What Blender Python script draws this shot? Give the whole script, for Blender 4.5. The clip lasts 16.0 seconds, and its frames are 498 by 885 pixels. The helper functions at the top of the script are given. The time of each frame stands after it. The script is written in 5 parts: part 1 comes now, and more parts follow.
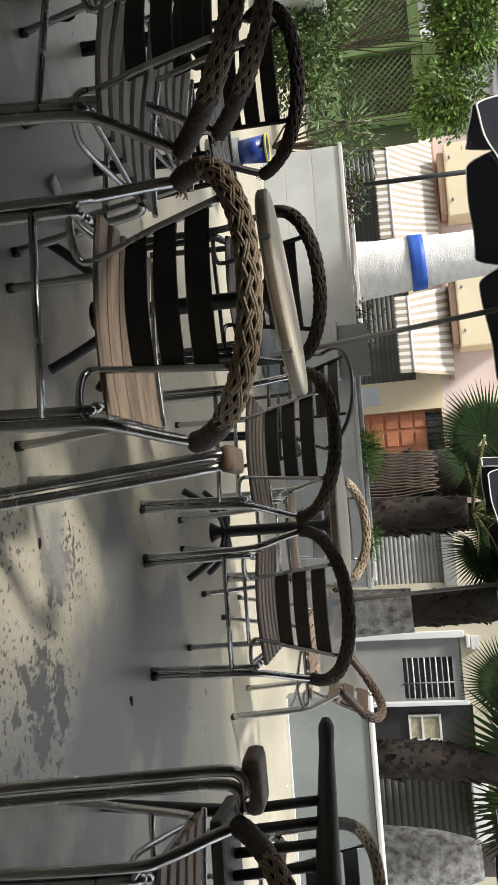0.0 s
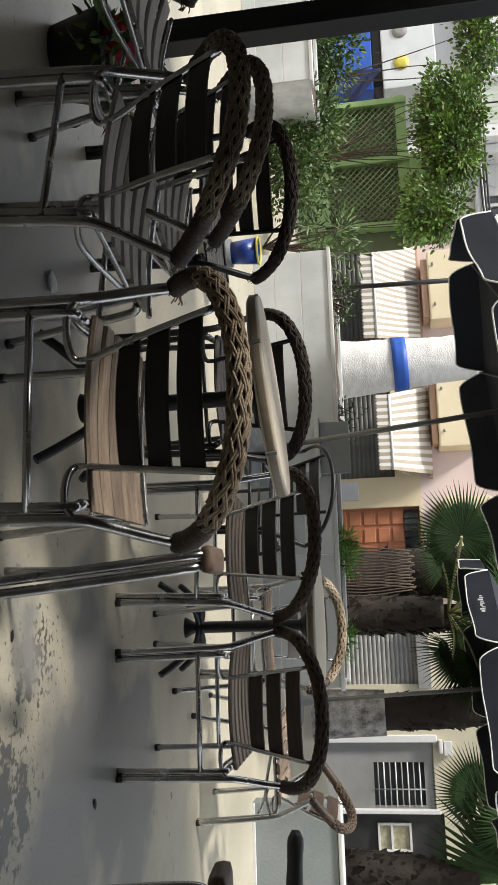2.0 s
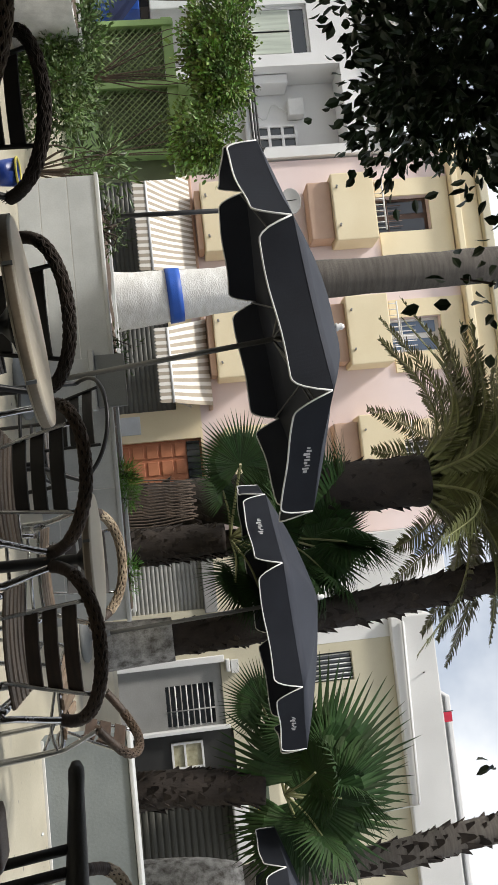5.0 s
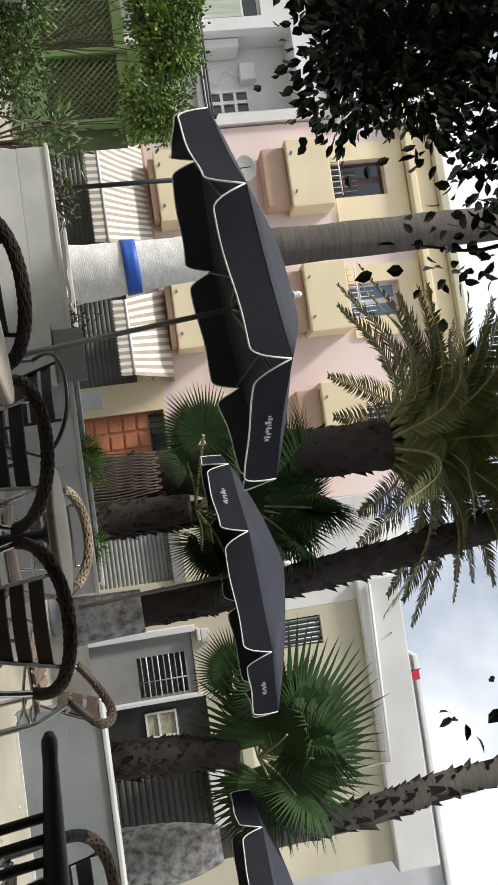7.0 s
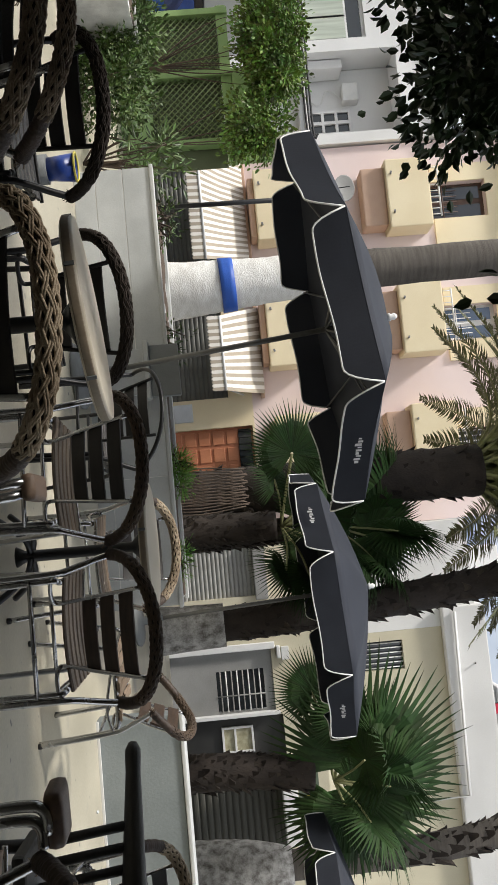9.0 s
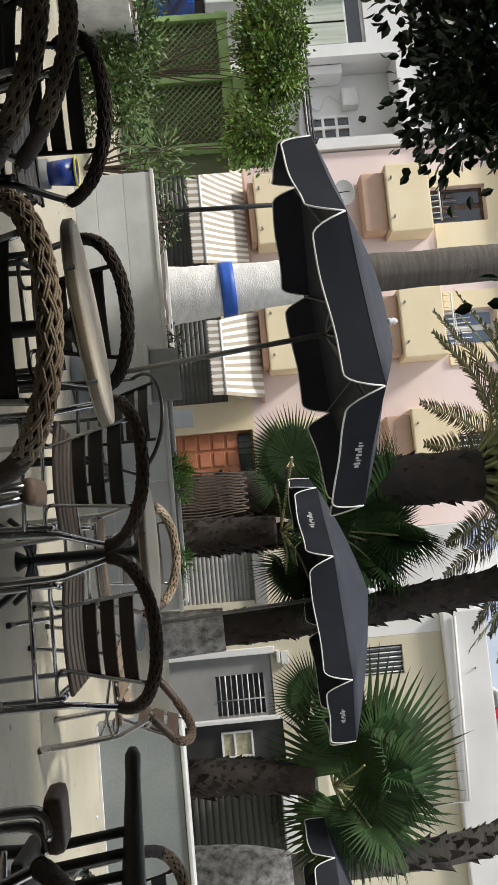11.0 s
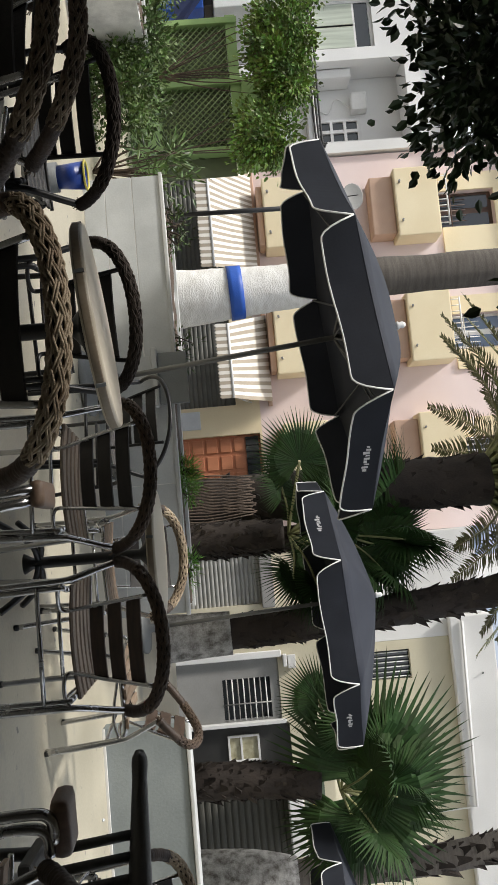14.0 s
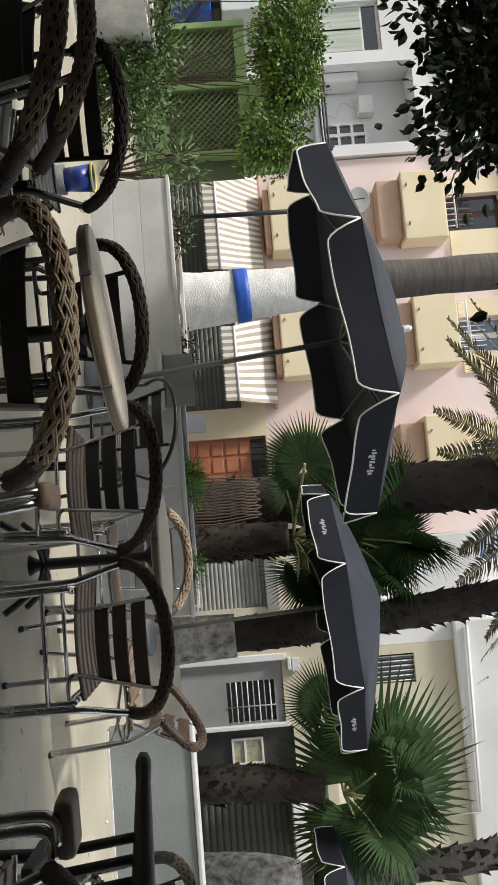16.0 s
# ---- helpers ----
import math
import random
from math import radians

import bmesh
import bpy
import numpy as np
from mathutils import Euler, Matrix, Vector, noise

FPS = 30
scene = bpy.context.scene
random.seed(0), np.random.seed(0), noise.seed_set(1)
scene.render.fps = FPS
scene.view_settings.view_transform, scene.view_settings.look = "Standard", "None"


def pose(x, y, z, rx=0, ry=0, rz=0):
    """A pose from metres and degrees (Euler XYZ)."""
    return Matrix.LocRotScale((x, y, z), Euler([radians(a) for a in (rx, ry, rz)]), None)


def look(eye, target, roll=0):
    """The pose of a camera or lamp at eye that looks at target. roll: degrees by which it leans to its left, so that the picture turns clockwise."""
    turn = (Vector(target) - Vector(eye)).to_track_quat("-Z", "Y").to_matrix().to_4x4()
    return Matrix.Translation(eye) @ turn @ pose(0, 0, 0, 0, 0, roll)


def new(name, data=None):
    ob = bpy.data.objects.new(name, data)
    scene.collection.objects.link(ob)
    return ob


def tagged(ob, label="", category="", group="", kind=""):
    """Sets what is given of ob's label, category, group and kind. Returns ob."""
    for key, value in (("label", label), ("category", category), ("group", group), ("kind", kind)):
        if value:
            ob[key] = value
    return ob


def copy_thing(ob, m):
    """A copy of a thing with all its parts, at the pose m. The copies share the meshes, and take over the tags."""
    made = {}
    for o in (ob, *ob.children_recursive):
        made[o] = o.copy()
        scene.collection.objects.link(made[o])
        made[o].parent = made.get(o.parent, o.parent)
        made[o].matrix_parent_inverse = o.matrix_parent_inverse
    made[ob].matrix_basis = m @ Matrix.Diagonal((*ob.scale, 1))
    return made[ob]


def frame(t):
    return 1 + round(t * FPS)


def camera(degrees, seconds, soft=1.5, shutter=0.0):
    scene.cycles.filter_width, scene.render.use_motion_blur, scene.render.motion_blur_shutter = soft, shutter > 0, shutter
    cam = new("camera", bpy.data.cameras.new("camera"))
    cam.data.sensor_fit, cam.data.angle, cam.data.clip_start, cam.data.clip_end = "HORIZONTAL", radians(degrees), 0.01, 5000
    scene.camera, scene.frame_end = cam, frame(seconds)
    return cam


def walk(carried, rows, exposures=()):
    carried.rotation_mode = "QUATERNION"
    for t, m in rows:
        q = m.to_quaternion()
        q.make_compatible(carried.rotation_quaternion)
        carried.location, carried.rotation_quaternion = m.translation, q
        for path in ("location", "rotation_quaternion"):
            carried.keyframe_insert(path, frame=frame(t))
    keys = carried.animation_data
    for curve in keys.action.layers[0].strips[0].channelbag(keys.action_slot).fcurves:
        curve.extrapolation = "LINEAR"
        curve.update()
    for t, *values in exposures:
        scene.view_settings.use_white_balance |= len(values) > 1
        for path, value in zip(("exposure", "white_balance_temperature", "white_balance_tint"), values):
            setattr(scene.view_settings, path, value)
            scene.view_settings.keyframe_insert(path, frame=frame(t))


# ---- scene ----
cam = camera(32.7, 16.0)
# seconds, eye x y z, heading, pitch, lean to the right; the camera is held a quarter turn to its left
ROWS = [
    (0.0, 0.0001, 0.0001, 1.0741, -5.425, -10.657, 4.977),
    (0.5, -0.0182, -0.0057, 1.0667, -8.143, -10.987, 4.275),
    (1.0, -0.0286, -0.0166, 1.0657, -10.049, -9.793, 3.522),
    (1.5, -0.0282, -0.0187, 1.0646, -10.537, -9.766, 3.487),
    (2.0, -0.0311, -0.0216, 1.0669, -11.355, -8.793, 3.37),
    (2.5, -0.0308, -0.0195, 1.0768, -11.272, -6.67, 3.934),
    (3.0, -0.0259, -0.0237, 1.0802, -11.262, -5.349, 3.882),
    (3.5, -0.0225, -0.0255, 1.0838, -10.956, -4.733, 4.051),
    (4.0, -0.0225, -0.0161, 1.0941, -9.931, -1.423, 4.077),
    (4.5, -0.0274, 0.0066, 1.1006, -9.102, 2.525, 5.213),
    (5.0, -0.0088, 0.0241, 1.1158, -5.928, 5.345, 5.416),
    (5.2, -0.0091, 0.026, 1.1174, -5.143, 6.256, 5.94),
    (6.2, -0.006, 0.004, 1.122, -3.3, 8.1, 7.6),
    (7.3, -0.004, -0.0189, 1.1259, -4.158, 6.862, 7.353),
    (7.5, -0.0093, -0.024, 1.1217, -4.958, 5.886, 6.569),
    (8.0, -0.0201, -0.0289, 1.1111, -5.235, 3.034, 5.503),
    (8.5, -0.0233, -0.0352, 1.1074, -5.276, 2.073, 5.212),
    (9.0, -0.0232, -0.0376, 1.1091, -5.378, 1.819, 5.137),
    (10.2, -0.024, -0.037, 1.108, -5.55, 1.8, 5.08),
    (11.5, -0.0254, -0.0362, 1.1065, -5.684, 1.869, 5.029),
    (12.0, -0.0233, -0.0383, 1.1069, -5.622, 1.844, 5.041),
    (12.5, -0.0249, -0.0349, 1.1079, -5.599, 1.777, 5.008),
    (13.0, -0.0234, -0.0357, 1.1074, -5.617, 1.743, 5.017),
    (13.5, -0.0246, -0.0364, 1.1077, -5.84, 1.697, 5.003),
    (14.0, -0.0248, -0.0349, 1.1053, -5.932, 1.375, 4.851),
    (14.5, -0.0256, -0.0362, 1.1028, -6.025, 1.213, 4.526),
    (15.0, -0.0257, -0.0353, 1.1025, -6.038, 1.089, 4.538),
    (15.5, -0.0266, -0.0348, 1.1018, -6.063, 0.885, 4.455),
    (16.0, -0.0264, -0.0358, 1.1045, -6.13, 1.031, 4.532),
]
walk(cam, [(t, pose(x, y, z, 90 + pitch, 0, -yaw) @ pose(0, 0, 0, 0, 0, 90 - lean)) for t, x, y, z, yaw, pitch, lean in ROWS],
     exposures=[(0.0, 0.80), (1.5, 0.70), (3.5, 0.55), (5.0, 0.34), (16.0, 0.36)])

# ---- light ----
world = bpy.data.worlds.new("world")
scene.world = world
world.use_nodes = True
wn = world.node_tree.nodes
wl = world.node_tree.links
sky = wn.new("ShaderNodeTexSky")
sky.sky_type = 'NISHITA'
sky.sun_disc = False
sky.sun_elevation = radians(58)
sky.sun_rotation = radians(200)
sky.air_density, sky.dust_density, sky.ozone_density = 1.0, 4.0, 1.0
cloud = wn.new("ShaderNodeTexNoise")
cloud.inputs["Scale"].default_value = 2.2
cloud.inputs["Detail"].default_value = 7
ramp = wn.new("ShaderNodeValToRGB")
ramp.color_ramp.elements[0].position, ramp.color_ramp.elements[0].color = 0.36, (0, 0, 0, 1)
ramp.color_ramp.elements[1].position, ramp.color_ramp.elements[1].color = 0.56, (1, 1, 1, 1)
mixw = wn.new("ShaderNodeMixRGB")
mixw.inputs[2].default_value = (8.0, 8.3, 8.7, 1)
wl.new(cloud.outputs["Fac"], ramp.inputs[0])
wl.new(ramp.outputs[0], mixw.inputs[0])
wl.new(sky.outputs[0], mixw.inputs[1])
wl.new(mixw.outputs[0], wn["Background"].inputs[0])
wn["Background"].inputs[1].default_value = 0.1

sun_data = bpy.data.lights.new("sun", 'SUN')
sun_data.energy, sun_data.angle, sun_data.color = 3.4, radians(9), (1.0, 0.955, 0.89)
sun = new("sun", sun_data)
sun.matrix_world = look((0, 0, 30), (17.0, 9.5, 1.5))


# ---- materials ----
def mat(name, col, rough=0.6, metal=0.0, col2=None, scale=6.0, fine=90.0, bump=0.2, vary=0.0, stretch=None, spec=0.5):
    """Two scales of noise between two colours, a fine relief, and a change from object to object."""
    m = bpy.data.materials.new(name)
    m.use_nodes = True
    n, l = m.node_tree.nodes, m.node_tree.links
    b = n["Principled BSDF"]
    b.inputs["Roughness"].default_value, b.inputs["Metallic"].default_value = rough, metal
    b.inputs["Specular IOR Level"].default_value = spec
    co = n.new("ShaderNodeTexCoord")
    mp = n.new("ShaderNodeMapping")
    l.new(co.outputs["Object"], mp.inputs[0])
    if stretch:
        mp.inputs["Scale"].default_value = stretch
    big, small = n.new("ShaderNodeTexNoise"), n.new("ShaderNodeTexNoise")
    for t, s, d in ((big, scale, 5), (small, fine, 3)):
        t.inputs["Scale"].default_value, t.inputs["Detail"].default_value = s, d
        l.new(mp.outputs[0], t.inputs[0])
    add = n.new("ShaderNodeMath")
    add.operation = 'MULTIPLY_ADD'
    add.inputs[1].default_value = 0.35
    l.new(small.outputs["Fac"], add.inputs[0])
    l.new(big.outputs["Fac"], add.inputs[2])
    r = n.new("ShaderNodeValToRGB")
    c2 = col2 or tuple(c * 0.72 for c in col)
    r.color_ramp.elements[0].position, r.color_ramp.elements[0].color = 0.48, (*c2, 1)
    r.color_ramp.elements[1].position, r.color_ramp.elements[1].color = 0.86, (*col, 1)
    l.new(add.outputs[0], r.inputs[0])
    out = r.outputs[0]
    if vary:
        info, hsv = n.new("ShaderNodeObjectInfo"), n.new("ShaderNodeHueSaturation")
        mr = n.new("ShaderNodeMapRange")
        mr.inputs["To Min"].default_value, mr.inputs["To Max"].default_value = 1 - vary, 1 + vary
        l.new(info.outputs["Random"], mr.inputs[0])
        l.new(mr.outputs[0], hsv.inputs["Value"])
        l.new(out, hsv.inputs["Color"])
        out = hsv.outputs[0]
    l.new(out, b.inputs["Base Color"])
    rr = n.new("ShaderNodeMapRange")
    rr.inputs["To Min"].default_value, rr.inputs["To Max"].default_value = max(rough - 0.12, 0.03), min(rough + 0.12, 1)
    l.new(big.outputs["Fac"], rr.inputs[0])
    l.new(rr.outputs[0], b.inputs["Roughness"])
    if bump:
        bp = n.new("ShaderNodeBump")
        bp.inputs["Strength"].default_value, bp.inputs["Distance"].default_value = bump, 0.01
        l.new(small.outputs["Fac"], bp.inputs["Height"])
        l.new(bp.outputs[0], b.inputs["Normal"])
    return m


def island(m, lo=0.75, hi=1.25, hue=0.02):
    """Lets the separate pieces of one mesh differ in tone."""
    n, l = m.node_tree.nodes, m.node_tree.links
    b = n["Principled BSDF"]
    src = b.inputs["Base Color"].links[0].from_socket
    g, hsv = n.new("ShaderNodeNewGeometry"), n.new("ShaderNodeHueSaturation")
    mr, mh = n.new("ShaderNodeMapRange"), n.new("ShaderNodeMapRange")
    mr.inputs["To Min"].default_value, mr.inputs["To Max"].default_value = lo, hi
    mh.inputs["To Min"].default_value, mh.inputs["To Max"].default_value = 0.5 - hue, 0.5 + hue
    l.new(g.outputs["Random Per Island"], mr.inputs[0])
    l.new(g.outputs["Random Per Island"], mh.inputs[0])
    l.new(mr.outputs[0], hsv.inputs["Value"])
    l.new(mh.outputs[0], hsv.inputs["Hue"])
    l.new(src, hsv.inputs["Color"])
    l.new(hsv.outputs[0], b.inputs["Base Color"])
    return m


M_FLOOR = mat("terrace_concrete", (0.53, 0.49, 0.385), 0.34, col2=(0.36, 0.33, 0.25), scale=1.3, fine=60, bump=0.12)
# dirt spots, a smear and broad darker patches on the concrete
fn, fl_ = M_FLOOR.node_tree.nodes, M_FLOOR.node_tree.links
fb = fn["Principled BSDF"]
fsrc = fb.inputs["Base Color"].links[0].from_socket
fco = fn.new("ShaderNodeTexCoord")


def floor_mask(scale, lo, hi, spots, detail=6):
    """Noise above a limit, within round areas (x, y, radius) of the floor."""
    t = fn.new("ShaderNodeTexNoise")
    t.inputs["Scale"].default_value, t.inputs["Detail"].default_value = scale, detail
    fl_.new(fco.outputs["Object"], t.inputs[0])
    r = fn.new("ShaderNodeMapRange")
    r.inputs["From Min"].default_value, r.inputs["From Max"].default_value = lo, hi
    total = None
    for x, y, rad in spots:
        d = fn.new("ShaderNodeVectorMath")
        d.operation = 'DISTANCE'
        d.inputs[1].default_value = (x, y, 0)
        fl_.new(fco.outputs["Object"], d.inputs[0])
        m = fn.new("ShaderNodeMapRange")
        m.inputs["From Min"].default_value, m.inputs["From Max"].default_value = 0, rad
        m.inputs["To Min"].default_value, m.inputs["To Max"].default_value = 0.22, -0.1
        fl_.new(d.outputs["Value"], m.inputs[0])
        if total is None:
            total = m.outputs[0]
        else:
            mx = fn.new("ShaderNodeMath")
            mx.operation = 'MAXIMUM'
            fl_.new(total, mx.inputs[0]), fl_.new(m.outputs[0], mx.inputs[1])
            total = mx.outputs[0]
    ad = fn.new("ShaderNodeMath")
    fl_.new(t.outputs["Fac"], ad.inputs[0]), fl_.new(total, ad.inputs[1])
    fl_.new(ad.outputs[0], r.inputs[0])
    return r.outputs[0]


for (scl, lo, hi, spots, dark) in ((42, 0.66, 0.74, [(0.46, 2.3, 0.5), (0.08, 2.5, 0.4), (0.35, 1.9, 0.6), (-0.05, 2.0, 0.5)], (0.10, 0.095, 0.08, 1)), (13, 0.575, 0.625, [(0.48, 2.31, 0.3), (0.10, 2.40, 0.16)], (0.115, 0.112, 0.10, 1)), (1.6, 0.52, 0.62, [(0.5, 3.0, 1.3), (0.9, 3.6, 0.8), (-1.2, 2.6, 1.2)], (0.25, 0.245, 0.225, 1))):
    mk = floor_mask(scl, lo, hi, spots)
    mx = fn.new("ShaderNodeMixRGB")
    mx.inputs[2].default_value = dark
    fl_.new(mk, mx.inputs[0]), fl_.new(fsrc, mx.inputs[1])
    fsrc = mx.outputs[0]
fl_.new(fsrc, fb.inputs["Base Color"])
M_STREET = mat("asphalt", (0.07, 0.07, 0.07), 0.85, scale=2, fine=120, bump=0.5)
M_PINK = mat("pink_render", (0.80, 0.68, 0.665), 0.85, col2=(0.73, 0.60, 0.58), scale=0.7, fine=40, bump=0.12)
M_YELLOW = mat("yellow_render", (0.80, 0.70, 0.49), 0.85, col2=(0.73, 0.62, 0.41), scale=0.9, fine=40, bump=0.12)
M_TERRA = mat("terracotta_render", (0.55, 0.38, 0.28), 0.85, col2=(0.47, 0.31, 0.23), scale=1.5, fine=40)
M_WHITE = mat("white_render", (0.74, 0.74, 0.73), 0.85, col2=(0.62, 0.62, 0.61), scale=0.6, fine=40, bump=0.12)
M_CREAM = mat("cream_render", (0.60, 0.56, 0.43), 0.85, col2=(0.50, 0.46, 0.34), scale=0.8, fine=40, bump=0.12)
M_GREYWALL = mat("grey_render", (0.31, 0.31, 0.30), 0.85, col2=(0.22, 0.22, 0.21), scale=1.2, fine=40, bump=0.15)
M_DARKDOOR = mat("dark_metal_door", (0.035, 0.035, 0.033), 0.5, col2=(0.02, 0.02, 0.02), scale=2)
M_GARAGE = mat("olive_metal_shutter", (0.075, 0.073, 0.058), 0.7, col2=(0.055, 0.054, 0.043), scale=1.5)
M_SHUTTER = mat("galvanised_shutter", (0.42, 0.42, 0.40), 0.5, 0.3, col2=(0.32, 0.32, 0.30), scale=3)
M_DSHUTTER = mat("grey_green_shutter", (0.16, 0.165, 0.15), 0.55, 0.1, col2=(0.12, 0.12, 0.11), scale=3)
M_REDDOOR = mat("red_brown_wood_door", (0.52, 0.21, 0.105), 0.5, col2=(0.40, 0.15, 0.075), scale=4, stretch=(1, 1, 0.2))
M_WOODDARK = mat("dark_wood", (0.10, 0.055, 0.035), 0.5, col2=(0.06, 0.03, 0.02), scale=5)
M_AWNW = mat("awning_white_stripe", (0.72, 0.69, 0.64), 0.8, col2=(0.70, 0.67, 0.61), scale=2)
M_AWNT = mat("awning_tan_stripe", (0.38, 0.33, 0.26), 0.8, col2=(0.31, 0.27, 0.21), scale=2)
M_FRAME = mat("white_window_frame", (0.78, 0.78, 0.77), 0.4, scale=3, bump=0.05)
M_IRON = mat("black_iron", (0.025, 0.025, 0.026), 0.45, 0.3, scale=8)
M_STONEC = mat("roof_stone", (0.55, 0.52, 0.46), 0.8, scale=3)
M_GREEN = mat("green_painted_fence", (0.25, 0.38, 0.15), 0.6, col2=(0.18, 0.29, 0.11), scale=2)
M_LATTICE = mat("green_lattice", (0.22, 0.30, 0.13), 0.6, col2=(0.16, 0.22, 0.1), scale=3)
M_CURTAIN = mat("pale_green_curtain", (0.50, 0.55, 0.47), 0.8, scale=2, stretch=(9, 9, 0.4))
M_BLUE = mat("blue_paint", (0.02, 0.10, 0.48), 0.5, col2=(0.015, 0.08, 0.38), scale=6)
M_SIGNW = mat("sign_white", (0.72, 0.75, 0.78), 0.4, scale=1.5)
M_SIGNY = mat("sign_yellow", (0.70, 0.60, 0.10), 0.5, scale=4)
M_SIGNG = mat("sign_dark_green", (0.10, 0.13, 0.09), 0.5, scale=4)
M_POSTER = mat("faded_poster", (0.42, 0.40, 0.28), 0.5, col2=(0.24, 0.22, 0.13), scale=9)
M_AC = mat("ac_white", (0.72, 0.72, 0.70), 0.5, scale=3)
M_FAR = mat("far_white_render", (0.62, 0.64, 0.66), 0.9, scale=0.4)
M_RED = mat("red_cloth", (0.50, 0.02, 0.05), 0.7, scale=6)
M_CABLE = mat("black_cable", (0.02, 0.02, 0.02), 0.6, scale=4)


def glass(name, tint):
    m = bpy.data.materials.new(name)
    m.use_nodes = True
    b = m.node_tree.nodes["Principled BSDF"]
    b.inputs["Base Color"].default_value = (*tint, 1)
    b.inputs["Roughness"].default_value = 0.06
    b.inputs["Specular IOR Level"].default_value = 0.8
    return m


M_GLASS = glass("dark_window_glass", (0.03, 0.035, 0.04))
M_GLASSB = glass("blue_window_glass", (0.10, 0.15, 0.24))


# ---- building blocks ----
def box(bm, x0, x1, y0, y1, z0, z1, bevel=0.0):
    vs = bmesh.ops.create_cube(bm, size=1.0)["verts"]
    for v in vs:
        v.co = Vector((x0 + (v.co.x + 0.5) * (x1 - x0), y0 + (v.co.y + 0.5) * (y1 - y0), z0 + (v.co.z + 0.5) * (z1 - z0)))
    if bevel:
        es = list({e for v in vs for e in v.link_edges})
        bmesh.ops.bevel(bm, geom=es, offset=bevel, segments=2, affect='EDGES', profile=0.6)
    return bm


def one(x0, x1, y0, y1, z0, z1, bevel=0.0):
    return box(bmesh.new(), x0, x1, y0, y1, z0, z1, bevel)


def smooth_line(pts, n):
    """n + 1 points on a smooth curve through the given ones."""
    p = [Vector(q) for q in pts]
    p = [p[0] * 2 - p[1]] + p + [p[-1] * 2 - p[-2]]
    out, m = [], len(p) - 3
    for i in range(n + 1):
        s = min(i / n * m, m - 1e-6)
        k = int(s)
        t = s - k
        a, b, c, d = p[k:k + 4]
        out.append(0.5 * (2 * b + (c - a) * t + (2 * a - 5 * b + 4 * c - d) * t * t + (3 * b - a - 3 * c + d) * t ** 3))
    return out


def frames(line):
    """A frame that doesn't twist, for each point of a line."""
    res, up = [], None
    for i, p in enumerate(line):
        t = (line[min(i + 1, len(line) - 1)] - line[max(i - 1, 0)]).normalized()
        if up is None:
            up = Vector((0, 0, 1)) if abs(t.z) < 0.9 else Vector((0, 1, 0))
        up = (up - t * up.dot(t)).normalized()
        res.append((p, up, t.cross(up)))
    return res


def tube(bm, line, r, seg=8, caps=True):
    """A round tube; r is a number or one number for each point."""
    rings = []
    for i, (p, a, b) in enumerate(frames([Vector(q) for q in line])):
        rad = r[i] if isinstance(r, (list, tuple)) else r
        rings.append([bm.verts.new(p + rad * (math.cos(k * 2 * math.pi / seg) * a + math.sin(k * 2 * math.pi / seg) * b)) for k in range(seg)])
    for r0, r1 in zip(rings, rings[1:]):
        for k in range(seg):
            bm.faces.new((r0[k], r0[(k + 1) % seg], r1[(k + 1) % seg], r1[k])).smooth = True
    if caps:
        bm.faces.new(rings[0][::-1])
        bm.faces.new(rings[-1])
    return bm


def pipe(pts, r, seg=8, n=0):
    return tube(bmesh.new(), smooth_line(pts, n) if n else pts, r, seg)


def lathe(bm, prof, seg=24, x=0, y=0):
    """A turned form from (radius, height) pairs."""
    rings = [[bm.verts.new((x + r * math.cos(k * 2 * math.pi / seg), y + r * math.sin(k * 2 * math.pi / seg), z)) for k in range(seg)] for r, z in prof]
    for r0, r1 in zip(rings, rings[1:]):
        for k in range(seg):
            bm.faces.new((r0[k], r0[(k + 1) % seg], r1[(k + 1) % seg], r1[k])).smooth = True
    bm.faces.new(rings[0][::-1])
    bm.faces.new(rings[-1])
    return bm


def mesh_of(name, bm, material):
    bmesh.ops.recalc_face_normals(bm, faces=bm.faces)
    me = bpy.data.meshes.new(name)
    bm.to_mesh(me)
    bm.free()
    for m in (material if isinstance(material, (list, tuple)) else (material,)):
        me.materials.append(m)
    return me


def part(name, bm, material, parent=None, label=""):
    ob = new(name, mesh_of(name, bm, material))
    ob.parent = parent
    return tagged(ob, label) if label else ob


def thing(name, label, category, group="", m=None):
    ob = new(name)
    if m is not None:
        ob.matrix_basis = m
    return tagged(ob, label, category, group)


def away(k):
    """Moves a thing away from the seats, larger by the same share."""
    return Matrix.Translation((0, 0, 1.1 * (1 - k))) @ Matrix.Scale(k, 4)


def struct(name, bm, material, label):
    return tagged(part(name, bm, material), label, "", "", "structure")


def add_faces(bm, verts, faces, mi=0):
    vs = [bm.verts.new(v) for v in verts]
    for f in faces:
        bm.faces.new([vs[i] for i in f]).material_index = mi
    return bm


# ---- ground ----
STREET = -1.2
g = bmesh.new()
add_faces(g, [(-400, -400, STREET), (400, -400, STREET), (400, 400, STREET), (-400, 400, STREET)], [(0, 1, 2, 3)])
struct("ground", g, M_STREET, "dark grey asphalt street below the raised terrace")
struct("terrace_floor", one(-16, 16, -8, 13.4, STREET + 0.004, 0, 0.01), M_FLOOR, "pale worn concrete terrace floor with stains and broad darker patches")


